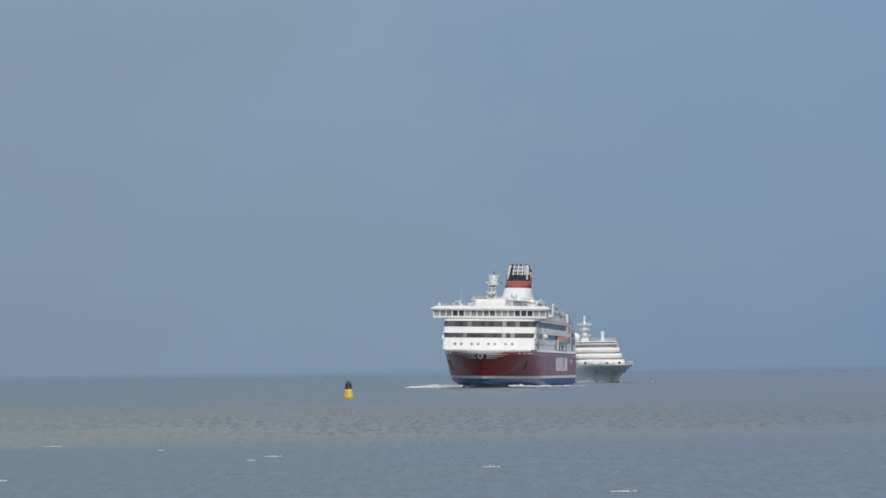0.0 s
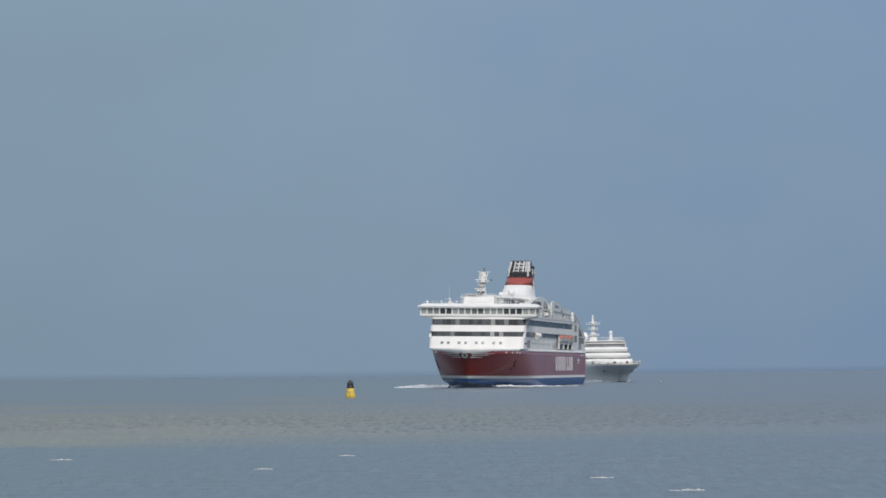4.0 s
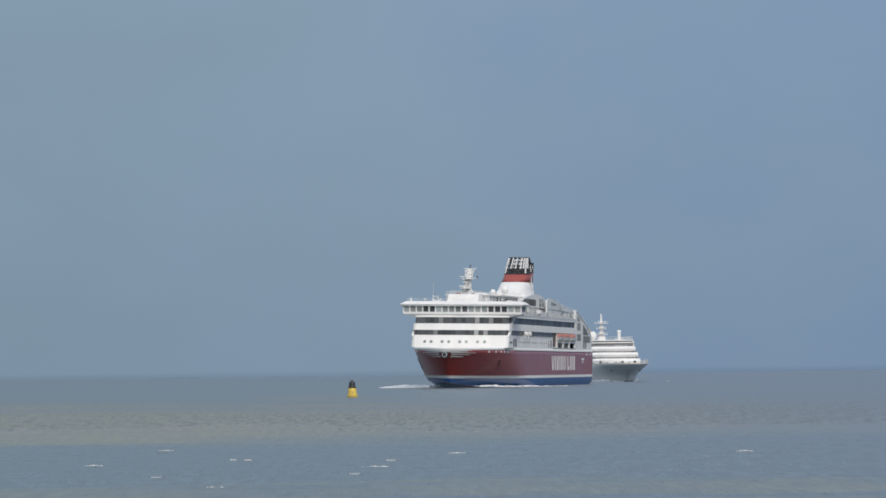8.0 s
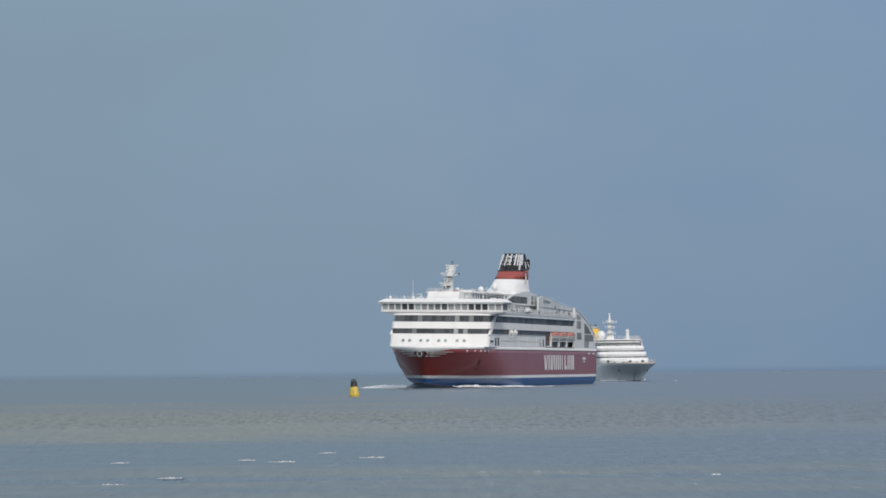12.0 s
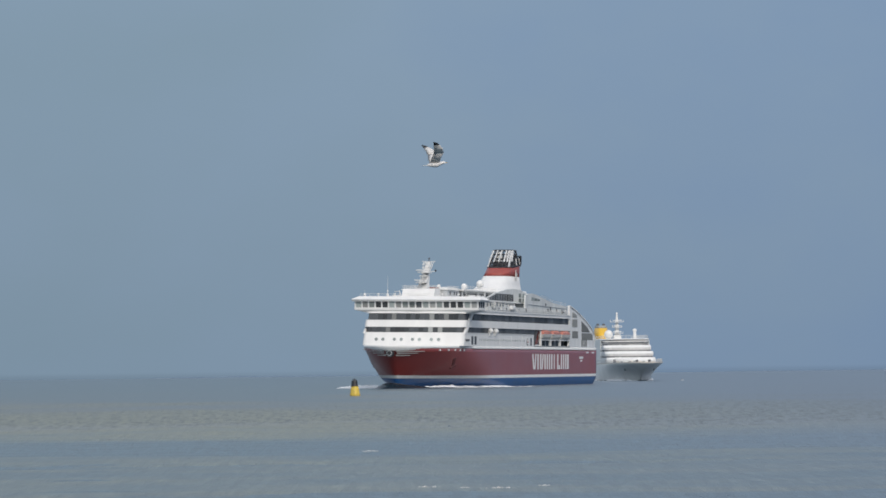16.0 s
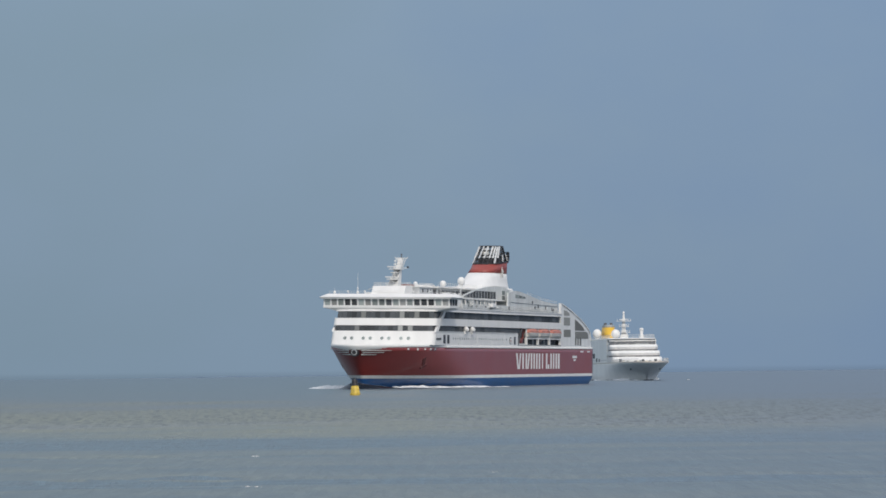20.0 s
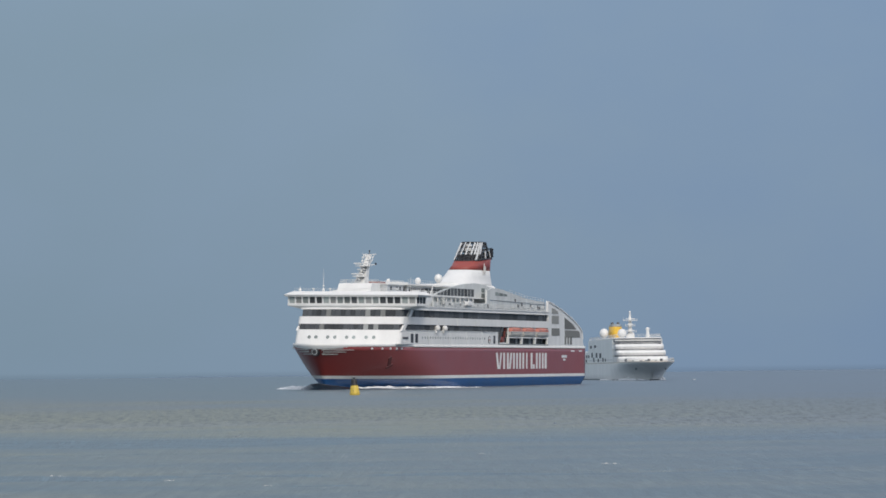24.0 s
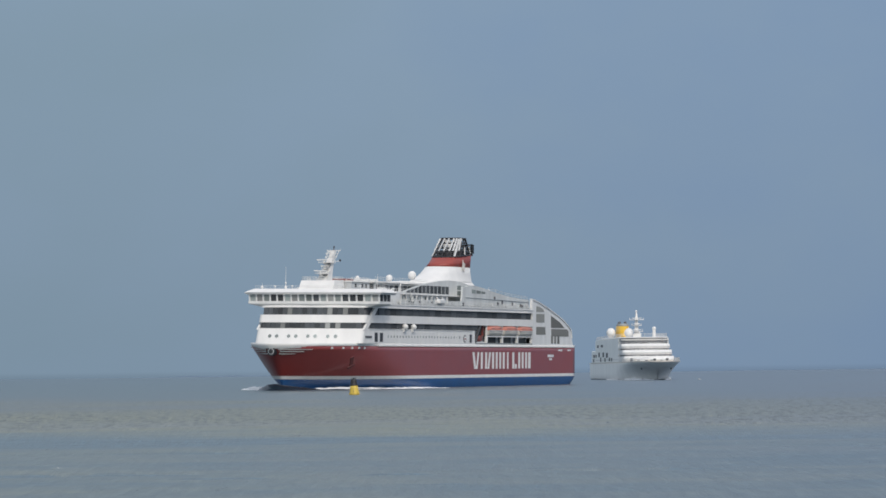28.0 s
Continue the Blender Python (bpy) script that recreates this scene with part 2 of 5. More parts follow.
# daylight seen through the stern openings is put into this paler colour
GLASS_DAYLIT = glass("daylit_stern_glass", (0.205, 0.21, 0.20), 0.3)
# on the bridge this grey also holds daylight seen through the panes
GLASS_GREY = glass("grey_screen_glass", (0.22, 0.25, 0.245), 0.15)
FOAM = paint("sea_foam", (0.84, 0.85, 0.85), 0.8, 0.2, 1.5, streak=False)
FOAM_THIN = paint("thin_broken_foam", (0.46, 0.47, 0.46), 0.8, 0.3, 3.0, streak=False)
RESCUE = paint("dull_red_boat_plastic", (0.20, 0.05, 0.04), 0.5, 0.2, 0.8)
# the recess's shade is put into this darker copy of the hull red
POCKET = paint("dark_red_anchor_pocket", (0.125, 0.033, 0.033), 0.6, 0.3, 0.8)
SEA = sea_material()
# the hull's dark reflection is put into this water's base colour
WAVE_DARK = paint("smooth_bow_wave_water", (0.014, 0.026, 0.038), 0.12, 0.3, 0.3, streak=False)
STREAK_WATER = sea_material("brownish_water", (0.126, 0.138, 0.110))
# distance haze is put into the shore's pale blue base colour
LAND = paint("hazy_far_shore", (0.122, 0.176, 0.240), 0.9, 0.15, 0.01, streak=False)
FEATHER = paint("white_gull_feathers", (0.72, 0.70, 0.67), 0.8, 0.08, 8, streak=False, relief=0.001)
FEATHER_GREY = paint("grey_gull_feathers", (0.31, 0.30, 0.29), 0.8, 0.15, 8, streak=False, relief=0.001)
FEATHER_PALE = paint("pale_gull_feathers", (0.56, 0.55, 0.53), 0.8, 0.12, 8, streak=False, relief=0.001)
FEATHER_BLACK = paint("black_wing_tip_feathers", (0.015, 0.015, 0.016), 0.7, 0.2, 8, streak=False, relief=0.001)
BEAK = paint("yellow_beak_horn", (0.55, 0.33, 0.05), 0.5, 0.1, 8, streak=False, relief=0.001)


# ---- shape helpers ----
def part(name, bm, material, parent=None, label="", smooth=False):
    """Link a bmesh as one mesh object under a thing or part."""
    bmesh.ops.recalc_face_normals(bm, faces=bm.faces[:])
    me = bpy.data.meshes.new(name)
    bm.to_mesh(me)
    bm.free()
    me.materials.append(material)
    if smooth:
        for p in me.polygons:
            p.use_smooth = True
    ob = new(name, me)
    if parent is not None:
        ob.parent = parent
    return tagged(ob, label) if label else ob


def same(name, other, parent, m):
    """Another piece on the mesh of an alike piece."""
    ob = new(name, other.data)
    ob.parent = parent
    ob.matrix_basis = m
    return ob


def enlarge(top, k):
    """Grow a thing about its origin, meshes and places of its parts."""
    seen = set()
    for ob in top.children_recursive:
        if ob.data.name not in seen:
            seen.add(ob.data.name)
            ob.data.transform(Matrix.Scale(k, 4))
        m = ob.matrix_basis.copy()
        m.translation *= k
        ob.matrix_basis = m


def thing(name, label, category, group="", kind=""):
    return tagged(new(name), label, category, group, kind)


def box(bm, x0, x1, y0, y1, z0, z1, bevel=0.0):
    vs = [bm.verts.new((x, y, z)) for x in (x0, x1) for y in (y0, y1) for z in (z0, z1)]
    fs = [bm.faces.new([vs[i] for i in q]) for q in ((0, 1, 3, 2), (4, 6, 7, 5), (0, 4, 5, 1), (2, 3, 7, 6), (0, 2, 6, 4), (1, 5, 7, 3))]
    if bevel:
        bmesh.ops.bevel(bm, geom=list({e for f in fs for e in f.edges}), offset=bevel, segments=1, affect="EDGES")
    return bm


def boxed(*a, bevel=0.0):
    return box(bmesh.new(), *a, bevel=bevel)


def prism(bm, profile, y0, y1):
    """A side profile in x and z, run across from y0 to y1."""
    a = [bm.verts.new((x, y0, z)) for x, z in profile]
    b = [bm.verts.new((x, y1, z)) for x, z in profile]
    bm.faces.new(a)
    bm.faces.new(b[::-1])
    for i in range(len(a)):
        j = (i + 1) % len(a)
        bm.faces.new((a[i], b[i], b[j], a[j]))
    return bm


def loft(bm, rings, caps=True):
    rows = [[bm.verts.new(p) for p in r] for r in rings]
    k = len(rows[0])
    for a, b in zip(rows, rows[1:]):
        for i in range(k):
            j = (i + 1) % k
            bm.faces.new((a[i], a[j], b[j], b[i]))
    if caps:
        bm.faces.new(rows[0][::-1])
        bm.faces.new(rows[-1])
    return bm


def tube(bm, p0, p1, r0, r1=None, k=8):
    r1 = r0 if r1 is None else r1
    p0, p1 = Vector(p0), Vector(p1)
    q = (p1 - p0).to_track_quat("Z", "Y")
    ring = lambda p, r: [p + q @ Vector((r * math.cos(2 * math.pi * i / k), r * math.sin(2 * math.pi * i / k), 0)) for i in range(k)]
    return loft(bm, [ring(p0, r0), ring(p1, r1)])


def ball(bm, c, r, squash=1.0, k=14, rows=9):
    rings = []
    for i in range(rows + 1):
        a = -math.pi / 2 + math.pi * i / rows
        rr = max(0.02, math.cos(a)) * r
        rings.append([(c[0] + rr * math.cos(2 * math.pi * j / k), c[1] + rr * math.sin(2 * math.pi * j / k), c[2] + r * squash * math.sin(a)) for j in range(k)])
    return loft(bm, rings)


def plan(xa, xf, hw, z, r=2.2, bulge=1.0, corners=5, front=8):
    """Outline of a deckhouse tier: square aft, rounded and slightly bowed in front."""
    pts = [(xa, -hw, z)]
    for i in range(corners):
        a = -math.pi / 2 + (math.pi / 2) * i / (corners - 1)
        pts.append((xf - r + r * math.cos(a), -hw + r + r * math.sin(a), z))
    for i in range(1, front):
        y = (-hw + r) + 2 * (hw - r) * i / front
        pts.append((xf + bulge * (1 - (y / (hw - r)) ** 2), y, z))
    for i in range(corners):
        a = (math.pi / 2) * i / (corners - 1)
        pts.append((xf - r + r * math.cos(a), hw - r + r * math.sin(a), z))
    pts.append((xa, hw, z))
    return pts


def railing(bm, pts, h=1.05, r=0.035, gap=2.5):
    for a, b in zip(pts, pts[1:]):
        a, b = Vector(a), Vector(b)
        for k in (0.5, 1.0):
            tube(bm, a + Vector((0, 0, h * k)), b + Vector((0, 0, h * k)), r, k=4)
        cnt = max(1, int((b - a).length / gap))
        for i in range(cnt + 1):
            p = a.lerp(b, i / cnt)
            tube(bm, p, p + Vector((0, 0, h)), r, k=4)
    return bm


# ---- the sea, one sheet out past the horizon ----
def build_sea():
    ys = [-9000, -3000, -800, -200, 0, 40, 60, 70, 76]
    y = 80.0
    while y < 760:
        ys.append(y)
        y += 0.16 + (y - 80) * 0.0029
    ys += [800, 900, 1000, 1200, 1500, 2000, 2800, 3800, 5200, 9000]
    ys = np.array(ys)
    inner = np.linspace(-1, 1, 460)
    half = np.clip(ys, 80, 760) * 0.145 + 40
    X = np.concatenate([np.full((len(ys), 1), -9000.0), inner[None, :] * half[:, None], np.full((len(ys), 1), 9000.0)], 1)
    Y = np.repeat(ys[:, None], X.shape[1], 1)
    Z = np.zeros_like(X)
    rs = np.random.RandomState(4)
    for lam in (0.5, 0.6, 0.72, 0.86, 1.05, 1.3, 1.5, 1.7, 2.0, 2.3, 2.7, 3.2, 3.9, 4.8, 6.0):
        for _ in range(2):
            a = radians(250 + rs.uniform(-55, 55))
            k = 2 * math.pi / lam
            keep = np.clip((lam - 2.2 * (0.16 + (Y - 80) * 0.0029)) / (0.8 * lam), 0, 1)
            ph = k * (X * math.cos(a) + Y * math.sin(a)) + rs.uniform(0, 6.28)
            Z += keep * (0.0052 if lam < 3 else 0.0075) * lam ** 0.6 * (np.sin(ph) + 0.25 * np.sin(2 * ph))
    # gusts: ruffled and smoother patches
    Z *= 0.75 + 0.35 * np.sin(X * 0.11 + 2.0 * np.sin(Y * 0.021)) * np.sin(Y * 0.043 + 1.3 * np.sin(X * 0.05))
    fade = np.clip((Y - 80) / 8, 0, 1) * np.clip((760 - Y) / 120, 0, 1)
    edge = np.ones(X.shape[1])
    edge[0] = edge[1] = edge[-1] = edge[-2] = 0
    edge[2] = edge[-3] = 0.5
    Z *= fade * edge[None, :]
    n0, n1 = X.shape
    verts = np.stack([X.ravel(), Y.ravel(), Z.ravel()], 1)
    idx = np.arange(n0 * n1).reshape(n0, n1)
    faces = np.stack([idx[:-1, :-1].ravel(), idx[:-1, 1:].ravel(), idx[1:, 1:].ravel(), idx[1:, :-1].ravel()], 1)
    me = bpy.data.meshes.new("water")
    me.from_pydata(verts.tolist(), [], faces.tolist())
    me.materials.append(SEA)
    for p in me.polygons:
        p.use_smooth = True
    return tagged(new("water", me), "grey-blue and brownish coastal sea with small ruffled waves", "sea", kind="structure")


water = build_sea()


def build_shore():
    """A low wooded shore far off, its haze put into the colour."""
    bm = bmesh.new()
    rs = random.Random(5)
    for x0, x1, hgt in ((-440, 40, 1.3), (300, 900, 0.7)):
        n = 90
        prev = None
        for i in range(n + 1):
            u = i / n
            h = -0.75 + (hgt + 1.0) * min(1, u * 5, (1 - u) * 5) * (0.75 + 0.35 * noise.noise((u * 14, x0, 0)) + rs.uniform(-0.08, 0.08))
            x = x0 + (x1 - x0) * u
            now = [bm.verts.new(p) for p in ((x, 4840, -2), (x, 4846, h), (x, 4880, h * 0.9), (x, 4900, -2))]
            if prev:
                for a, b, c, d in zip(prev, prev[1:], now[1:], now):
                    bm.faces.new((a, b, c, d))
            else:
                bm.faces.new(now)
            prev = now
        bm.faces.new(prev[::-1])
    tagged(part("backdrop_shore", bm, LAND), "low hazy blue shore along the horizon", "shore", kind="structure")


build_shore()


# ---- the ferry: x forward from the transom, y to port, z up from the waterline ----
BEAM = 13.85


def ferry_half(x, z):
    """Half breadth of the hull and the stem's place at that height."""
    k = min(1.0, max(0.0, z / 9.9))
    tip = 175.8 + 7.6 * k ** 1.25
    full_bow = k ** 0.55          # the sections fill out low down
    start = 116 + 28 * full_bow
    p, q = 1.7 + 0.55 * full_bow, 0.95 - 0.37 * full_bow
    full = BEAM if z > 1.5 else BEAM - 0.25 * (1.5 - z) ** 1.2
    if x <= start:
        return full, tip
    u = min(1.0, (x - start) / (tip - start))
    return full * max(0.0, 1 - u ** p) ** q, tip


def hull_band(levels, proud=0.0, half=ferry_half, length_steps=None, close_top=False, close_bottom=False):
    bm = bmesh.new()
    steps = length_steps or [0, 0.01, 0.1, 0.3, 0.5, 0.6, 0.65, 0.7, 0.74, 0.78, 0.81, 0.84, 0.865, 0.89, 0.91, 0.93, 0.945, 0.96, 0.972, 0.983, 0.991, 0.997, 1.0]
    rows = []
    for z in levels:
        tip = half(0, z)[1]
        port = [(u * tip, half(u * tip, z)[0] + proud, z) for u in steps]
        port[-1] = (tip + proud, 0.0, z)
        star = [(x, -y, zz) for x, y, zz in port[-2::-1]]
        rows.append([bm.verts.new(p) for p in port + star])
    k = len(rows[0])
    for a, b in zip(rows, rows[1:]):
        for i in range(k):
            j = (i + 1) % k
            bm.faces.new((a[i], a[j], b[j], b[i]))
    if close_top:
        bm.faces.new(rows[-1])
    if close_bottom:
        bm.faces.new(rows[0][::-1])
    return bm


def dipped(bm):
    """The white cap hugs the deck edge and dips towards the stem."""
    for v in bm.verts:
        if v.co.z < 9.5:
            u = min(1.0, max(0.0, (v.co.x - 158) / 25))
            v.co.z = 9.85 - 0.75 * u * u
    return bm


def front_at(z):
    return 160.8 - 0.42 * (z - 10.5)


def tier(z0, z1, xa, hw, dx=0.0):
    return loft(bmesh.new(), [plan(xa, front_at(z0) + dx, hw, z0, 1.2, 0.7), plan(xa, front_at(z1) + dx, hw, z1, 1.2, 0.7)])


def both_sides(make):
    for side in (1, -1):
        make(side)


def build_ferry():
    f = thing("ferry", "large passenger ferry with dark red hull, white decks and red funnel", "ferry")
    hull = part("hull", hull_band([2.75, 4.2, 5.8, 7.4, 8.8, 9.9], close_top=True), RED, f, "dark red painted topsides", True)
    boot = hull_band([-4, -2, 0, 1.0, 1.98], 0.0, close_bottom=True)
    for v in boot.verts:          # the counter is cut up towards the transom
        if v.co.x < 3:
            v.co.x += 1.2 * (1.98 - v.co.z)
    part("boot_top", boot, BLUE, f, "blue painted band along the waterline", True)
    part("boot_stripe", hull_band([1.98, 2.75], 0.04), WHITE, f, "white stripe over the blue band", True)
    # bow rail and the white cap over the red
    part("bulwark", dipped(hull_band([9.3, 9.9, 10.5], 0.05, close_top=True)), WHITE, f, "white bulwark round the bow", True)

    # tiers of the superstructure
    part("lower_house", tier(10.5, 14.0, 82, 13.83), WHITE, f)
    part("middle_house", tier(15.4, 17.25, 36, 13.83), WHITE, f)
    part("upper_house", tier(19.0, 20.0, 36, 13.83), WHITE, f)
    part("window_core", tier(14.0, 15.4, 77, 13.3, -0.5), DARK, f, "dark band behind the lower windows")
    part("window_core", tier(17.25, 19.0, 36, 13.3, -0.5), DARK, f, "dark band behind the upper windows")
    bm = bmesh.new()
    box(bm, 36, 82.2, -12.1, 12.1, 10.5, 12.7)
    box(bm, 36, 82.2, -11.1, 11.1, 12.7, 15.42)
    part("boat_deck_wall", bm, HOUSE_GREY, f)
    part("boat_deck", boxed(36, 82.1, -13.8, 13.8, 10.5, 10.9), DECK, f)
    part("boat_deck_roof", boxed(36, 82, -13.81, 13.81, 15.75, 17.25), WHITE, f)

    # ribbon windows, pane by pane
    for z0, z1, xa, xf in ((14.05, 15.35, 79, 156.5), (17.3, 18.95, 37, 149)):
        cnt = round((xf - xa) / 3.9)
        w = (xf - xa) / cnt
        first = None
        for s in (1, -1):
            for i in range(cnt):
                m = pose(xa + w * (i + 0.5), s * 13.42, (z0 + z1) / 2)
                if first is None:
                    first = part("window", boxed(-w / 2 + 0.07, w / 2 - 0.07, -0.1, 0.1, (z0 - z1) / 2, (z1 - z0) / 2), GLASS, f)
                    first.matrix_basis = m
                else:
                    same("window", first, f, m)
    for z0, z1 in ((14.05, 15.35), (17.3, 18.95)):
        zm = (z0 + z1) / 2
        xf = front_at(zm)
        glass_a = glass_b = None
        for i in range(20):
            y = -12.9 + 25.8 * (i + 0.5) / 20
            m = pose(xf - 0.36 + 0.7 * (1 - (y / 12.6) ** 2), y, zm, 0, 0, 0) @ pose(0, 0, 0, 0, -10, math.degrees(math.atan(1.4 * y / 12.6 ** 2)))
            pale = i in ((4, 13, 15) if z0 < 16 else (5, 13, 16))
            old = glass_b if pale else glass_a
            if old is None:
                old = part("window", boxed(-0.08, 0.08, -0.6, 0.6, (z0 - z1) / 2, (z1 - z0) / 2), GLASS_PALE if pale else GLASS, f, "curtained front window" if pale else "")
                old.matrix_basis = m
                if pale:
                    glass_b = old
                else:
                    glass_a = old
            else:
                same("window", old, f, m)
    # slanting struts at the corners
    both_sides(lambda s: part("corner_strut", prism(bmesh.new(), [(159.3, 13.7), (157.3, 13.7), (150.0, 19.2), (152.2, 19.2)], s * 13.35, s * 13.9), WHITE, f, "slanting white strut across the windows"))

    # round windows on the front, with rims
    rim = hole = None
    for i, y in enumerate((-9.9, -8.05, -4.9, -3.0, 0.1, 1.95, 5.15, 7.1)):
        z = 12.1
        x = front_at(z) + 0.7 * (1 - (y / 12.6) ** 2)
        m = pose(x, y, z, 0, -22.8, 0)
        if rim is None:
            bm = bmesh.new()
            tube(bm, (-0.15, 0, 0), (0.07, 0, 0), 0.62, k=14)
            rim = part("porthole", bm, GREY_WHITE, f)
            rim.matrix_basis = m
            bm = bmesh.new()
            tube(bm, (0, 0, 0), (0.1, 0, 0), 0.45, k=14)
            hole = part("pane", bm, GLASS_GREY, rim)
        else:
            r2 = same("porthole", rim, f, m)
            same("pane", hole, r2, pose(0, 0, 0))
    # small round windows along the sides
    first = None
    for s in (1, -1):
        for i in range(26):
            x = 93.5 + i * 2.0
            m = pose(x, s * 13.82, 12.2)
            if first is None:
                bm = bmesh.new()
                tube(bm, (0, -0.05, 0), (0, 0.05, 0), 0.3, k=10)
                first = part("side_porthole", bm, GLASS_GREY, f)
                first.matrix_basis = m
            else:
                same("side_porthole", first, f, m)
    # doors in the side
    for s in (1, -1):
        for x in (147.0, 150.4):
            part("side_door", boxed(x, x + 2.0, s * 13.8 - 0.06, s * 13.8 + 0.06, 10.9, 13.1), BLACK, f, "dark open side door")
        part("side_door", boxed(84.4, 86.0, s * 13.8 - 0.06, s * 13.8 + 0.06, 10.9, 13.0), BLACK, f, "dark open side door")
        part("deck_line", boxed(36, 152, s * 13.9 - 0.12, s * 13.9 + 0.12, 19.75, 20.05), WHITE, f)
        part("hull_guard", boxed(2, 150, s * 13.9 - 0.1, s * 13.9 + 0.1, 9.85, 10.15), WHITE, f)
        for x in (133.0, 127.2):
            bm = bmesh.new()
            ball(bm, (x, s * 14.2, 14.6), 0.75, 1.0, 10, 6)
            box(bm, x - 0.5, x + 0.5, s * 13.4, s * 14.2, 13.4, 14.2)
            part("raft_canister", bm, WHITE, f, smooth=False)
        # round badge near the doors aft
        bm = bmesh.new()
        tube(bm, (89.6, s * 13.8, 11.9), (89.6, s * 13.92, 11.9), 1.0, k=16)
        part("side_badge", bm, DARK, f)
        part("side_badge", tube(bmesh.new(), (89.6, s * 13.85, 11.9), (89.6, s * 13.98, 11.9), 0.75, k=16), WHITE, f)
        part("side_badge_mark", boxed(88.9, 90.3, s * 13.98, s * 14.02, 11.75, 12.0), FUNNEL_RED, f)

    # lettering on the side as plain white bars, two for each broad sign
    for s in (1, -1):
        bars = ((82.4, 1.5, 0.34), (79.9, 1.2, -0.3), (76.7, 1.5, 0), (73.4, 1.5, 0), (71.0, 1.4, -0.3), (68.0, 1.5, 0), (65.2, 1.4, 0), (62.4, 1.4, 0.0),
                (59.6, 1.5, 0), (56.4, 1.1, 0), (52.0, 1.6, 0), (50.0, 1.6, 0), (47.2, 1.5, 0), (44.4, 1.4, 0), (41.6, 1.4, 0), (38.9, 1.9, 0))
        for x, w, lean in bars:
            z0, z1 = (4.2, 8.5)
            if x in (50.0,):
                z1 = 5.4
            d = lean * (z1 - z0)
            part("hull_sign_bar", prism(bmesh.new(), [(x - w / 2 - d / 2, z0), (x + w / 2 - d / 2, z0), (x + w / 2 + d / 2, z1), (x - w / 2 + d / 2, z1)], s * 13.86 - 0.03, s * 13.86 + 0.03), WHITE, f, "white bar of the hull sign")
        part("hull_mark", boxed(18.5, 23.5, s * 13.86 - 0.02, s * 13.86 + 0.02, 7.2, 7.9), GREY_WHITE, f)
        part("hull_mark", boxed(19.8, 22.2, s * 13.86 - 0.02, s * 13.86 + 0.02, 6.4, 6.9), GREY_WHITE, f)
        part("hull_mark", boxed(11, 14.5, s * 13.86 - 0.02, s * 13.86 + 0.02, 8.9, 9.3), GREY_WHITE, f)
        part("hull_mark", boxed(3.5, 6.5, s * 13.86 - 0.02, s * 13.86 + 0.02, 8.9, 9.3), GREY_WHITE, f)
        part("bow_mark", boxed(154.5, 158.5, s * 13.83 - 0.05, s * 13.9 + 0.05, 11.8, 12.3), DARK, f)
    # badge on the stem: a dark ring with white bars on either side
    for z, r, mat in ((8.5, 1.05, BLACK), (8.5, 0.72, HOUSE_GREY), (8.5, 0.55, BLACK)):
        bm = bmesh.new()
        dx = {1.05: 0, 0.72: 0.06, 0.55: 0.12}[r]
        tube(bm, (181.4 + dx, 0, z), (182.75 + dx, 0, z), r, k=18)
        part("stem_badge", bm, mat, f)
    for s in (1, -1):
        for k, (z, a, b) in enumerate(((9.0, 1.5, 7.4), (8.5, 1.7, 6.0), (7.95, 1.3, 4.4))):
            bm = bmesh.new()
            n = 8
            lo, hi = [], []
            for i in range(n + 1):
                y = a + (b - a) * i / n
                x = next(q for q in np.linspace(183.3, 140, 400) if ferry_half(q, z)[0] >= y)
                w = 0.17 * (1 - 0.6 * i / n)
                lo.append(bm.verts.new((x + 0.1, s * (y + 0.06), z - w)))
                hi.append(bm.verts.new((x + 0.16, s * (y + 0.06), z + w)))
            for i in range(n):
                bm.faces.new((lo[i], lo[i + 1], hi[i + 1], hi[i]))
            bmesh.ops.solidify(bm, geom=bm.faces[:], thickness=0.05)
            part("stem_bar", bm, WHITE, f)
    # anchor pockets, and fairleads under the bulwark
    for s in (1, -1):
        zc, xc = 6.2, 160.5
        hb = ferry_half(xc, zc)[0]
        hb2 = ferry_half(xc + 2, zc)[0]
        ang = math.degrees(math.atan2(hb - hb2, 2))
        flare = math.degrees(math.atan2(ferry_half(xc, zc + 1)[0] - ferry_half(xc, zc - 1)[0], 2))
        bm = boxed(-0.85, 0.85, -0.35, 0.2, -1.9, 1.6, bevel=0.3)
        box(bm, -1.3, 1.3, -0.2, 0.28, -1.7, -0.9, bevel=0.2)
        a = part("anchor", bm, POCKET, f, "dark anchor in its pocket")
        a.matrix_basis = pose(xc, s * (hb - (0.14 if s > 0 else 0.3)), zc, 0, 0, -ang * s) @ pose(0, 0, 0, -flare * s, 0, 0) @ pose(0, 0, 0, 0, 24, 0)
        for x in (170, 166, 162.5, 159.5, 157.0):
            hb = ferry_half(x, 9.4)[0]
            part("fairlead", boxed(x - 0.4, x + 0.4, s * hb - 0.25, s * hb + 0.12, 9.2, 9.7), GREY_WHITE, f)

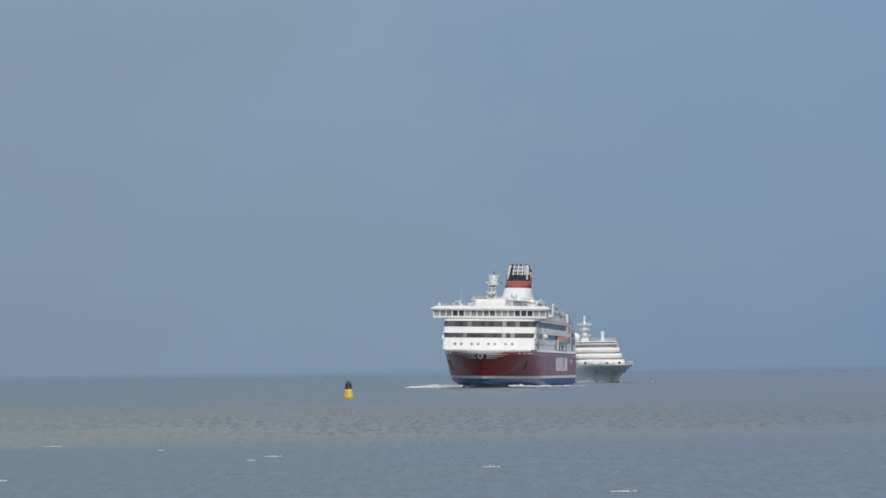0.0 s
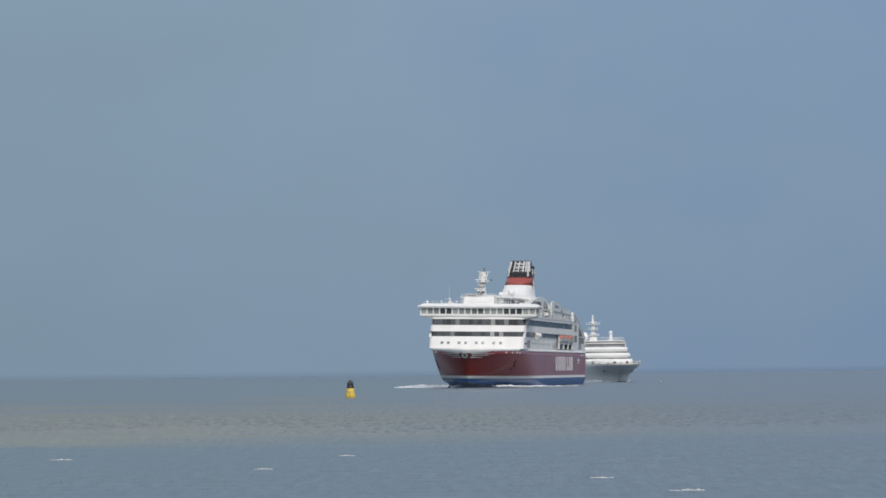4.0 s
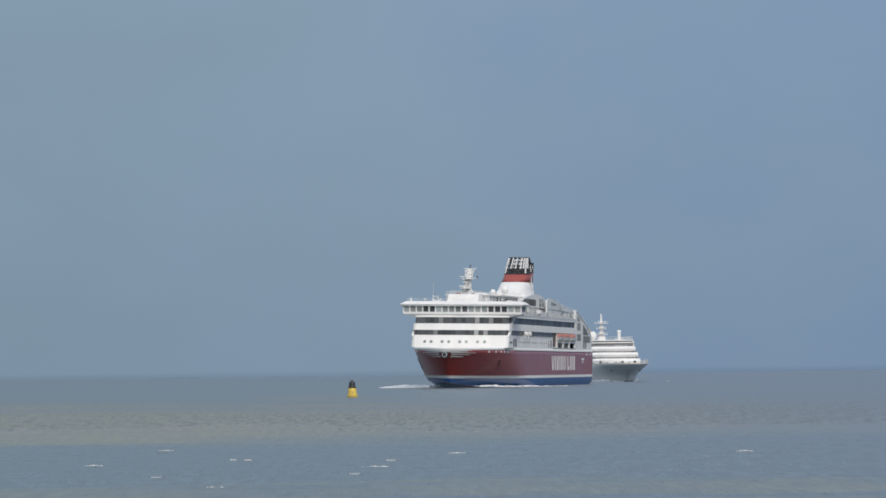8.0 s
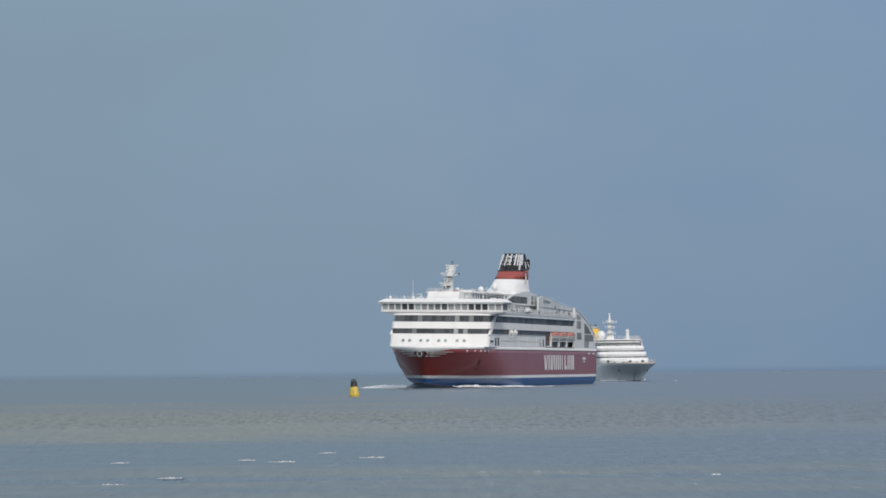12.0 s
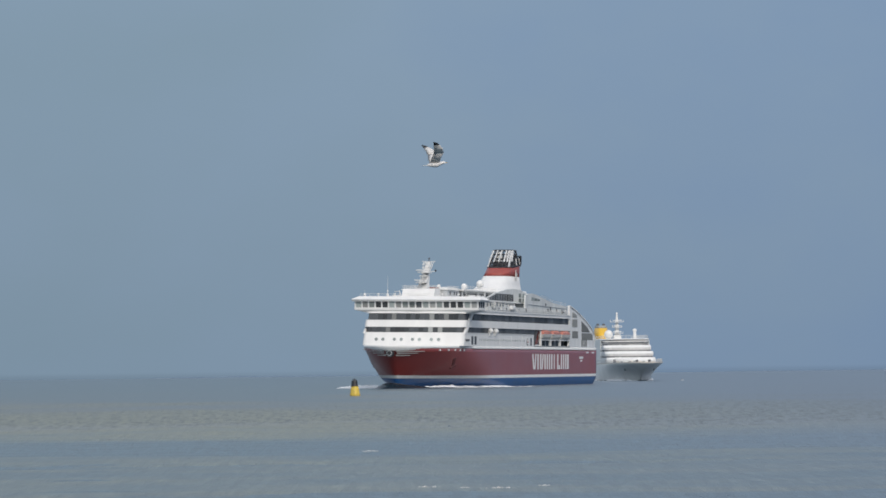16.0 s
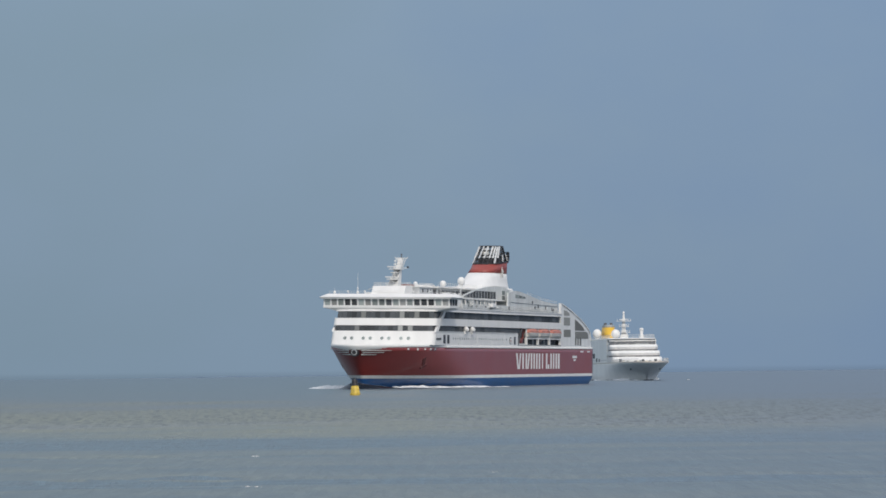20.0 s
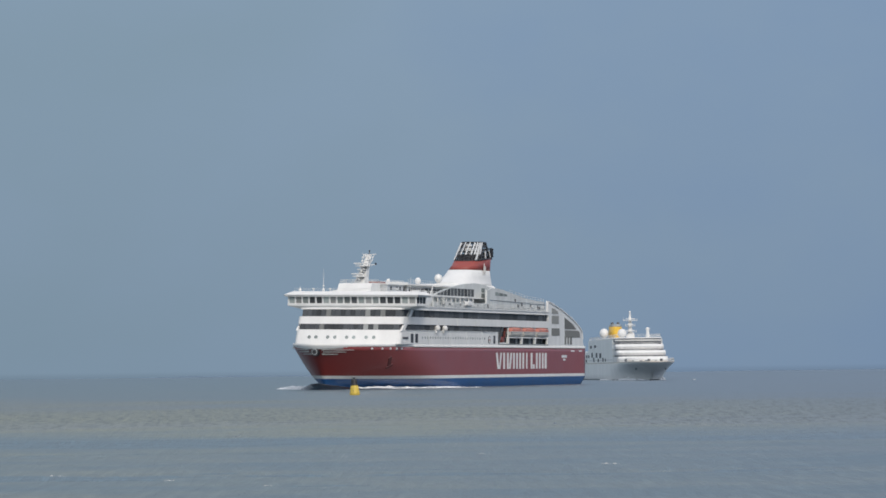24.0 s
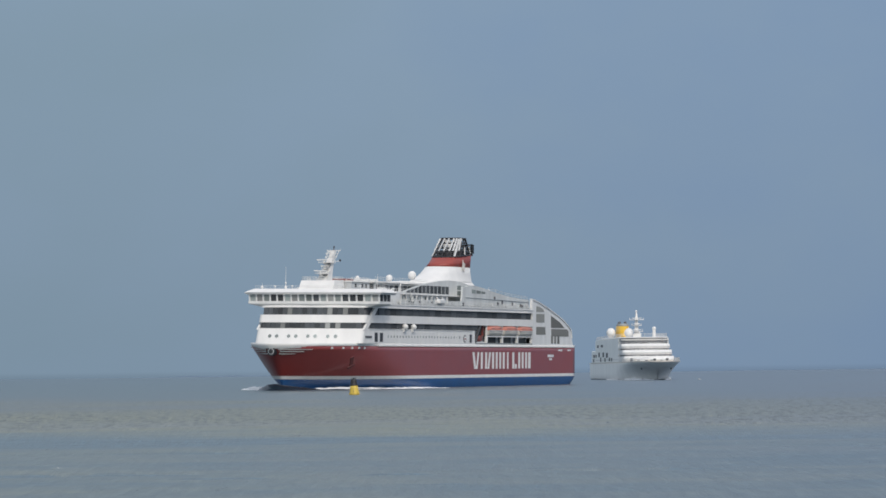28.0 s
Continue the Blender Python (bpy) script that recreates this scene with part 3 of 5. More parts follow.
    # bridge
    bridge = part("bridge_deck", loft(bmesh.new(), [
        [(149, -14, 19.2), (156.8, -14, 19.2), (157.6, 0, 19.2), (156.8, 14, 19.2), (149, 14, 19.2)],
        [(149, -16.9, 19.9), (157.2, -16.9, 19.9), (158.2, 0, 19.9), (157.2, 16.9, 19.9), (149, 16.9, 19.9)],
        [(149, -16.9, 20.5), (157.2, -16.9, 20.5), (158.2, 0, 20.5), (157.2, 16.9, 20.5), (149, 16.9, 20.5)]]), WHITE, f, "white bridge deck with wings over the sides")
    part("bridge_core", boxed(149.3, 156.4, -16.2, 16.2, 20.25, 22.3), DARK, f, "dim wheelhouse behind the windows")
    post = None
    panes = {}
    edges = np.linspace(-16.7, 16.7, 19)
    for i in range(18):
        y = (edges[i] + edges[i + 1]) / 2
        x = 157.0 + 0.9 * (1 - (y / 16.7) ** 2) - 0.15
        m = pose(x, y, 21.3, 0, 9, 0)
        kind = "dark" if i in (3, 4, 9, 13, 14, 15) else "pale" if i in (1, 6, 11, 17) else "grey"
        if kind in panes:
            same("bridge_window", panes[kind], f, m)
        else:
            panes[kind] = part("bridge_window", boxed(-0.06, 0.06, -0.84, 0.84, -0.78, 0.78), {"dark": GLASS, "pale": GLASS_PALE, "grey": GLASS_GREY}[kind], f, kind + " bridge window")
            panes[kind].matrix_basis = m
    for i in range(19):
        y = edges[i]
        x = 157.0 + 0.9 * (1 - (y / 16.7) ** 2) - 0.12
        m = pose(x, y, 21.3, 0, 9, 0)
        if post is None:
            post = part("window_post", boxed(-0.09, 0.13, -0.2, 0.2, -1.08, 1.08), WHITE, f)
            post.matrix_basis = m
        else:
            same("window_post", post, f, m)
    for s in (1, -1):
        for i in range(3):
            x = 150.4 + i * 2.3
            w = part("bridge_window", boxed(x - 0.95, x + 0.95, s * 16.5 - 0.06, s * 16.5 + 0.06, 20.4, 22.2), GLASS, f)
            part("window_post", boxed(x - 1.3, x - 1.0, s * 16.5 - 0.1, s * 16.5 + 0.1, 20.25, 22.35), WHITE, f)
    part("bridge_roof", loft(bmesh.new(), [
        [(148, -17.3, 22.1), (157.6, -17.3, 22.1), (158.8, 0, 22.1), (157.6, 17.3, 22.1), (148, 17.3, 22.1)],
        [(148, -17.75, 22.6), (157.9, -17.75, 22.6), (159.1, 0, 22.6), (157.9, 17.75, 22.6), (148, 17.75, 22.6)],
        [(148, -16.2, 23.5), (155.4, -16.2, 23.5), (156.2, 0, 23.5), (155.4, 16.2, 23.5), (148, 16.2, 23.5)]]), WHITE, f, "white bridge roof with sloping edge")
    part("bridge_house", boxed(132, 149.3, -12.5, 12.5, 20.0, 23.2, bevel=0.2), GREY_WHITE, f)
    part("railing", railing(bmesh.new(), [(155.0, -16, 23.45), (155.8, 0, 23.45), (155.0, 16, 23.45), (149, 16, 23.45)], 0.75, 0.025), STEEL, f)

    # mast house and mast
    part("mast_house", prism(bmesh.new(), [(156.0, 23.4), (154.4, 25.5), (149.0, 25.65), (148.4, 23.2)], -4.4, 4.4), WHITE, f)
    part("mast_house_rail", railing(bmesh.new(), [(154.2, -4.2, 25.5), (149.4, -4.2, 25.6), (149.4, 4.2, 25.6), (154.2, 4.2, 25.5), (154.2, -4.2, 25.5)], 0.9, 0.035, 1.4), STEEL, f)
    signal = part("signal_house", boxed(136.5, 148.5, -6.2, 6.2, 23.2, 25.3, bevel=0.12), HOUSE_GREY, f, "grey signal house behind the mast")
    part("signal_house_roof", boxed(136.2, 148.7, -6.5, 6.5, 25.3, 25.5), GREY_WHITE, signal)
    for x in (139.0, 141.4, 145.8):
        for s in (1, -1):
            part("house_window", boxed(x - 0.55, x + 0.55, s * 6.2 - 0.05, s * 6.2 + 0.05, 24.0, 24.9), GLASS, signal)
    part("signal_rail", railing(bmesh.new(), [(148.4, -6.2, 25.5), (136.4, -6.2, 25.5), (136.4, 6.2, 25.5), (148.4, 6.2, 25.5)], 0.9, 0.035, 2.0), STEEL, signal)
    at = lambda z: 150.6 - 0.8 * (z - 25.5)
    mast = part("mast", loft(bmesh.new(), [[(at(z) + dx * w, dy * w, z) for dx, dy in ((1.3, -1.15), (1.3, 1.15), (-1.3, 1.15), (-1.3, -1.15))]
                                           for z, w in ((25.4, 1.25), (27.0, 0.98), (29.9, 0.62), (32.9, 0.42))]), STEEL, f, "white tapered radar mast leaning aft")
    # platforms reach forward, each with its bracket, rail and scanner
    for z, w, reach in ((27.1, 1.6, 4.4), (28.3, 1.0, 2.6), (29.8, 1.9, 4.0)):
        x = at(z)
        part("platform", boxed(x - 0.5, x + reach, -w * 0.7, w * 0.7, z, z + 0.12), STEEL, mast)
        part("bracket", prism(bmesh.new(), [(x + 0.4, z - 1.1), (x + reach, z - 0.02), (x, z - 0.02)], -0.3, 0.1), STEEL, mast)
        part("scanner_foot", tube(bmesh.new(), (x + reach - 0.5, 0, z + 0.1), (x + reach - 0.5, 0, z + 0.62), 0.24, 0.18), WHITE, mast)
        part("radar_scanner", boxed(x + reach - 0.66, x + reach - 0.34, -w, w, z + 0.6, z + 0.85, bevel=0.05), WHITE, mast)
        part("platform_rail", railing(bmesh.new(), [(x - 0.4, -w * 0.7, z + 0.1), (x + reach - 0.1, -w * 0.7, z + 0.1), (x + reach - 0.1, w * 0.7, z + 0.1), (x - 0.4, w * 0.7, z + 0.1)], 0.6, 0.025, 1.4), STEEL, mast)
    part("lamp_arm", tube(bmesh.new(), (at(30.2), 0.4, 30.2), (at(30.2) - 0.6, 2.3, 30.3), 0.07), STEEL, mast)
    part("mast_lamp", boxed(at(30.2) - 0.85, at(30.2) - 0.45, 2.1, 2.45, 30.25, 30.75), BLACK, mast)
    # open frame of lamps and aerials round the head
    bm = bmesh.new()
    for dx in (-0.7, 1.0):
        for dy in (-1.1, 1.1):
            tube(bm, (at(30.6) + dx * 0.7, dy * 0.75, 30.6), (at(32.9) + dx, dy, 32.9), 0.08, k=5)
        for z in (31.4, 32.2, 32.9):
            tube(bm, (at(z) + dx, -1.1, z), (at(z) + dx, 1.1, z), 0.07, k=5)
    part("lamp_frame", bm, STEEL, mast)
    for z, y in ((31.0, -0.9), (31.9, -1.0), (32.4, -0.5), (31.5, 0.8)):
        part("signal_lamp", boxed(at(z) + 0.9, at(z) + 1.3, y - 0.2, y + 0.2, z, z + 0.45), GREY_WHITE, mast)
    part("yard", tube(bmesh.new(), (at(32.9), -1.8, 32.9), (at(32.9), 1.8, 32.9), 0.08), STEEL, mast)
    for y, h in ((-1.7, 0.35), (1.7, 0.3), (-0.9, 0.3)):
        part("aerial", tube(bmesh.new(), (at(32.9), y, 32.8), (at(32.9), y, 32.9 + h), 0.06), STEEL, mast)
    bm = bmesh.new()
    tube(bm, (at(32.9), 0, 32.8), (at(32.9) - 0.2, 0, 33.8), 0.16, 0.1)
    ball(bm, (at(32.9) - 0.2, 0, 33.8), 0.24, 1.0, 8, 5)
    part("mast_light", bm, DARK, mast)
    for x, y, h in ((153, -9.0, 5.6), (152, -15.6, 1.6), (151, 15.2, 1.4), (136, 8, 4.0), (121, 4.5, 4.0)):
        part("whip_aerial", tube(bmesh.new(), (x, y, 23.4), (x, y, 23.4 + h), 0.06, 0.025, 6), WHITE, f)
    for x, y, z, r in ((152, -15.6, 23.9, 0.35), (153, -9, 23.9, 0.35), (153, -9, 24.9, 0.22)):
        bm = bmesh.new()
        ball(bm, (x, y, z), r, 1.3, 8, 6)
        part("deck_light", bm, WHITE, f)

    # houses abaft the bridge, under an arched screen on either side
    part("top_deck", boxed(38, 150, -13.6, 13.6, 19.9, 20.15), DECK, f)
    part("lounge_house", boxed(96, 139, -11.6, 11.6, 20.15, 22.6, bevel=0.15), GREY_WHITE, f)
    part("sun_deck", boxed(84, 141, -12.2, 12.2, 22.6, 22.9), WHITE, f)
    part("radar_house", boxed(101, 134, -6.5, 6.5, 22.9, 25.4, bevel=0.2), GREY_WHITE, f)
    part("radar_house_roof", boxed(99.5, 136, -7.4, 7.4, 25.4, 25.8), WHITE, f)
    first = None
    for s in (1, -1):
        for i in range(10):
            m = pose(104 + i * 3.1, s * 6.55, 24.2)
            if first is None:
                first = part("house_window", boxed(-1.25, 1.25, -0.06, 0.06, -0.7, 0.7), GLASS, f)
                first.matrix_basis = m
            else:
                same("house_window", first, f, m)
    part("locker", boxed(118, 123, -4, 1, 25.8, 26.5, bevel=0.1), GREY_WHITE, f)
    first = None
    for i in range(5):
        m = pose(134.05, -5.2 + i * 2.6, 24.2)
        if first is None:
            first = part("house_window", boxed(-0.06, 0.06, -1.05, 1.05, -0.7, 0.7), GLASS, f)
            first.matrix_basis = m
        else:
            same("house_window", first, f, m)
    part("locker", boxed(126.5, 131.5, -6.5, -2.0, 25.8, 26.4, bevel=0.1), RESCUE, f, "dull red deck locker")
    arch = [(126, 22.9), (125.2, 23.2), (118, 24.4), (109, 25.6), (100, 26.4), (92, 26.75), (84, 26.55), (78, 25.9), (71, 24.9), (64, 24.1), (64, 22.9)]
    flank = [(134, 20.1), (134, 21.2), (91, 21.4), (90.4, 25.0), (86, 25.5), (82, 25.6), (77, 25.3), (70, 24.6), (62, 23.8), (54, 23.2), (46, 22.8), (38.6, 22.6), (38.0, 20.1)]
    for s in (1, -1):
        part("arched_screen", prism(bmesh.new(), arch, s * 9.85, s * 10.3), SCREEN, f, "arched white screen beside the funnel")
        part("side_screen", prism(bmesh.new(), flank, s * 13.05, s * 13.45), SCREEN, f, "white side screen sloping aft")
        # arched window, in panes, set between mullions
        xs = np.linspace(122.5, 92.0, 12)
        for a, b in zip(xs, xs[1:]):
            top = lambda x: min(25.1, 23.3 + (123.5 - x) * 0.145)
            w = (a - b) * 0.1
            part("arch_window", prism(bmesh.new(), [(a - w, 23.15), (b + w, 23.15), (b + w, max(23.3, top(b))), (a - w, max(23.25, top(a)))], s * 10.31, s * 10.39), GLASS, f)
        part("screen_sill", boxed(91, 125, s * 10.4 - 0.12, s * 10.4 + 0.12, 22.92, 23.08), WHITE, f)
        for x in (84.5, 80.0):
            for z in (25.0, 23.6):
                part("vent_grille", boxed(x - 1.3, x + 1.3, s * 10.3, s * 10.38, z - 0.55, z + 0.55), GLASS_GREY, f)
        # low arched windows and fittings in the screen, and a fan light behind the bridge wing
        for a, b in ((83.5, 80.4), (79.9, 76.8), (76.3, 73.2)):
            part("flank_window", prism(bmesh.new(), [(a, 23.6), (b, 23.6), (b, 24.6 - 0.05 * (83 - b)), (a, 24.6 - 0.05 * (83 - a))], s * 13.44, s * 13.5), GLASS_GREY, f)
        fan = part("fan_light", prism(bmesh.new(), [(127 + 2.1 * math.cos(math.pi * i / 12), 20.5 + 2.1 * math.sin(math.pi * i / 12)) for i in range(13)], s * 13.44, s * 13.52), GLASS_GREY, f, "half-round window with spokes")
        for i in range(1, 6):
            c, d = math.cos(math.pi * i / 6), math.sin(math.pi * i / 6)
            part("spoke", tube(bmesh.new(), (127 + 0.5 * c, s * 13.55, 20.5 + 0.5 * d), (127 + 2.1 * c, s * 13.55, 20.5 + 2.1 * d), 0.09, k=5), WHITE, fan)
        for i in range(9):
            x = 121.5 - i * 2.9
            part("rail_locker", boxed(x - 0.5, x + 0.5, s * 13.45, s * 13.6, 20.5, 21.15), (DARK, GREY_WHITE, HOUSE_GREY)[i % 3], f)
        for x, z in ((66.0, 22.6), (90, 20.8), (60, 21.6), (52, 21.3), (45.5, 21.0)):
            part("side_fitting", boxed(x - 0.45, x + 0.45, s * 13.42, s * 13.56, z - 0.5, z + 0.45), DARK, f)
        for i in range(13):
            x = 134 - i * 2.7
            if x > 97:
                part("screen_window", boxed(x - 0.5, x + 0.5, s * 11.58, s * 11.66, 21.5, 22.2), GLASS_GREY, f)
        bm = bmesh.new()
        box(bm, 105.6, 109.6, s * 13.4, s * 14.5, 20.6, 21.7, bevel=0.2)
        part("raft_box", bm, WHITE, f)
        part("railing", railing(bmesh.new(), [(38, s * 13.8, 20.05), (150, s * 13.8, 20.05)], 1.05, 0.04, 3.0), STEEL, f)
        part("railing", railing(bmesh.new(), [(70, s * 13.2, 24.6), (62, s * 13.2, 23.8), (54, s * 13.2, 23.2), (39, s * 13.2, 22.6)], 0.8, 0.035, 2.2), STEEL, f)
    # posts, rails and small gear on the upper decks
    for s in (1, -1):
        post = None
        for i in range(12):
            m = pose(98 + i * 3.6, s * 12.05, 21.35)
            if post is None:
                post = part("deck_post", boxed(-0.14, 0.14, -0.12, 0.12, -1.2, 1.25), WHITE, f)
                post.matrix_basis = m
            else:
                same("deck_post", post, f, m)
        part("railing", railing(bmesh.new(), [(127, s * 12.1, 22.9), (140.5, s * 12.1, 22.9)], 1.0, 0.035, 1.6), STEEL, f)
        part("railing", railing(bmesh.new(), [(100, s * 7.2, 25.8), (135.5, s * 7.2, 25.8)], 0.95, 0.03, 1.8), STEEL, f)
        for x in (130.5,):
            bm = bmesh.new()
            for dx in (-0.9, 0.9):
                tube(bm, (x + dx, s * 11.6, 22.9), (x, s * 12.0, 25.4), 0.1, k=6)
            tube(bm, (x, s * 12.0, 25.4), (x - 0.4, s * 13.6, 25.1), 0.1, k=6)
            part("deck_crane", bm, WHITE, f, "small white deck crane")
        for x in (128.2, 133.0):
            bm = bmesh.new()
            tube(bm, (x, s * 10.9, 22.9), (x, s * 10.9, 23.8), 0.28, k=10)
            ball(bm, (x, s * 10.9, 23.85), 0.5, 0.5, 10, 5)
            part("mushroom_vent", bm, GREY_WHITE, f)
        for x in (140.5, 138.0):
            part("deck_box", boxed(x - 0.8, x + 0.8, s * 10.5 - 0.5, s * 10.5 + 0.5, 23.2, 24.1, bevel=0.1), GREY_WHITE, f)
        for i, x in enumerate((68.0, 63.5, 57.5, 50.5, 44.0, 40.5)):
            z = 20.5 + 0.35 * (i % 2)
            part("rail_locker", boxed(x - 0.6, x + 0.6, s * 13.45, s * 13.62, z, z + 0.7), (GREY_WHITE, DARK, WHITE)[i % 3], f)
        part("side_pipe", tube(bmesh.new(), (38, s * 13.55, 21.9), (88, s * 13.55, 22.5), 0.09, k=6), HOUSE_GREY, f)
        part("window_ledge", boxed(40, 149, s * 13.84 - 0.1, s * 13.84 + 0.14, 18.98, 19.12), WHITE, f)
        part("window_ledge", boxed(84, 156, s * 13.84 - 0.1, s * 13.84 + 0.12, 13.9, 14.02), WHITE, f)
        for x in (101.0, 116.0, 131.0):
            part("side_rib", boxed(x - 0.09, x + 0.09, s * 13.84 - 0.05, s * 13.84 + 0.06, 15.4, 17.2), GREY_WHITE, f)
        for x in (95.5, 108.5, 121.5, 139.0):
            part("side_rib", boxed(x - 0.09, x + 0.09, s * 13.84 - 0.05, s * 13.84 + 0.06, 10.6, 13.9), GREY_WHITE, f)
    for y in (-11, -6.5, 6.5, 11):
        bm = bmesh.new()
        tube(bm, (154.8, y, 23.4), (154.8, y, 24.0), 0.07, k=6)
        box(bm, 154.7, 155.1, y - 0.25, y + 0.25, 23.95, 24.3, bevel=0.05)
        part("flood_light", bm, GREY_WHITE, f)
    # small fittings along the top of the aft houses
    fit = random.Random(17)
    for i in range(14):
        x = 58 + i * 2.2 + fit.uniform(-0.6, 0.6)
        y = fit.uniform(7.5, 11.5) * (1 if i % 2 else -1)
        h = fit.uniform(0.8, 2.0)
        part("deck_vent", boxed(x - 0.5, x + 0.5, y - 0.5, y + 0.5, 22.4, 23.6 + h * (x - 50) / 40, bevel=0.12), GREY_WHITE if i % 3 else DECK, f)
    part("casing", boxed(58, 98, -9.5, 9.5, 20.15, 25.0, bevel=0.3), GREY_WHITE, f)
    part("casing_top", boxed(66, 96, -8.0, 8.0, 25.0, 26.5, bevel=0.5), WHITE, f)
    part("aft_deck_house", boxed(39, 58, -10, 10, 20.15, 22.6, bevel=0.2), GREY_WHITE, f)
    for x, y, z, r in ((107.4, 0, 27.0, 0.82), (95.0, 1.4, 27.95, 1.05), (118, -4.4, 26.8, 0.55)):
        bm = bmesh.new()
        ball(bm, (x, y, z), r, 1.1)
        dome = part("radome", bm, WHITE, f, "white radar dome", True)
        part("radome_foot", tube(bmesh.new(), (x, y, 25.4), (x, y, z - r * 0.8), 0.4, 0.5), GREY_WHITE, dome)

    # funnel
    def ring(z, xa, xf, hw, k=24):
        pts = []
        for i in range(k):
            a = 2 * math.pi * i / k
            c, sn = math.cos(a), math.sin(a)
            e = 0.62 if c > 0 else 0.3
            pts.append(((xa + xf) / 2 + (xf - xa) / 2 * math.copysign(abs(c) ** e, c), hw * math.copysign(abs(sn) ** 0.72, sn), z))
        return pts
    def slope(pts, k=1.0):
        return [(x, y, z + k * 0.085 * (60 - x)) for x, y, z in pts]
    funnel = part("funnel", loft(bmesh.new(), [ring(26.3, 55.6, 87, 5.2), ring(27.2, 55.8, 83.8, 4.75), ring(28.8, 56.0, 79.0, 4.35), ring(30.75, 56.2, 74.8, 4.05)]), WHITE, f, "white funnel base", True)
    part("funnel_band", loft(bmesh.new(), [ring(30.75, 56.15, 74.85, 4.07), slope(ring(32.4, 55.6, 72.3, 3.9), 0.5), slope(ring(34.0, 54.9, 70.4, 3.75))]), FUNNEL_RED, f, "broad red funnel band", True)
    part("funnel_core", loft(bmesh.new(), [slope(ring(33.8, 57, 69.0, 3.2)), slope(ring(34.6, 57, 67, 2.9)), ring(35.2, 57, 66, 2.6)]), BLACK, f, "black funnel top")
    for i, (x, y) in enumerate(((63.6, 1.4), (63.6, -1.4), (60.8, 1.4), (60.8, -1.4), (58.6, 0))):
        part("exhaust_pipe", tube(bmesh.new(), (x, y, 35.0), (x - 0.3, y, 37.9), 0.6, 0.6, 12), GREY_WHITE, f, "pale exhaust pipe")
    # black open cage round the pipes, white slanting bars on it
    cage = part("funnel_cage", bmesh.new(), BLACK, f, "black cage round the funnel top")
    bm = bmesh.new()
    top, low = ring(38.4, 58.6, 63.8, 3.0), slope(ring(34.0, 55.8, 70.2, 3.8))
    for i in range(0, 24):
        tube(bm, low[i], top[i], 0.14, k=5)
    for u in (0.02, 0.25, 0.5, 0.75, 1.0):
        r = [Vector(a).lerp(Vector(b), u) for a, b in zip(low, top)]
        for i in range(24):
            tube(bm, r[i], r[(i + 1) % 24], 0.22, k=5)
    bm.to_mesh(cage.data)
    bm.free()
    for i in (0, 1, 23, 2, 3, 4, 6, 7, 21, 20, 18):
        a, b = Vector(low[i]), Vector(top[i])
        n = Vector((a.x - 64, a.y * 4, 0)).normalized() * 0.12
        across = Vector((-n.y, n.x, 0)).normalized()
        lo_u, hi_u = (0.05, 0.98) if i in (3, 21) else (0.35, 1.0) if i in (0, 1, 2, 4, 20, 23) else (0.08, 0.5)
        p0, p1 = a.lerp(b, lo_u) + n * 2, a.lerp(b, hi_u) + n * 2
        bm = bmesh.new()
        w = 0.2 if i in (0, 1, 2, 23) else 0.3
        loft(bm, [[p0 - across * w - n, p0 + across * w - n, p0 + across * w + n, p0 - across * w + n],
                  [p1 - across * w - n, p1 + across * w - n, p1 + across * w + n, p1 - across * w + n]])
        part("funnel_bar", bm, BAR_GREY, f, "white bar of the funnel sign")
    for s in (1, -1):
        for z in (34.6, 35.3, 36.0, 36.7):
            part("funnel_louvre", boxed(54.2, 58.5, s * 3.2 - 0.2, s * 3.2 + 0.2, z, z + 0.24), BLACK, f)
        part("louvre_post", boxed(55.5, 55.8, s * 3.2 - 0.3, s * 3.2 + 0.3, 33.9, 37.1), BLACK, f)
    for z in (34.6, 35.7, 36.7):
        part("louvre_back", boxed(54.1, 54.4, -3.4, 3.4, z, z + 0.24), BLACK, f)
    for y in (-3.2, -1.1, 1.1, 3.2):
        part("louvre_upright", boxed(54.1, 54.4, y - 0.14, y + 0.14, 34.6, 36.9), BLACK, f)
    for y in (-2, 0, 2):
        part("louvre_leg", prism(bmesh.new(), [(56.5, 34.0), (55.6, 34.0), (54.2, 34.6), (54.2, 35.0)], y - 0.15, y + 0.15), BLACK, f)
    part("flag_staff", tube(bmesh.new(), (66.4, 4.5, 29.4), (65.6, 4.5, 32.6), 0.07), STEEL, f)
    part("flag", prism(bmesh.new(), [(66.1, 30.2), (65.7, 32.2), (64.0, 31.6), (64.7, 29.5)], 4.46, 4.53), BOATWHITE, f, "pale flag on its staff")

    # boats in the recess
    boat = None
    for s in (1, -1):
        for x in (42.2, 54.3, 66.4):
            m = pose(x, s * 13.2, 14.15)
            if boat is None:
                rings = []
                for u, w, k in ((-5.7, 0.4, 0.5), (-5.3, 0.95, 0.85), (-3, 1.1, 1.0), (0, 1.12, 1.05), (3, 1.1, 1.0), (5.3, 0.95, 0.85), (5.7, 0.35, 0.5)):
                    rings.append([(u, math.cos(a) * w, max(0.0, math.sin(a)) * 1.25 * k + 0.02) for a in [math.pi * i / 10 for i in range(11)]])
                boat = part("lifeboat", loft(bmesh.new(), rings), ORANGE, f, "orange lifeboat canopy over a pale hull", True)
                boat.matrix_basis = m
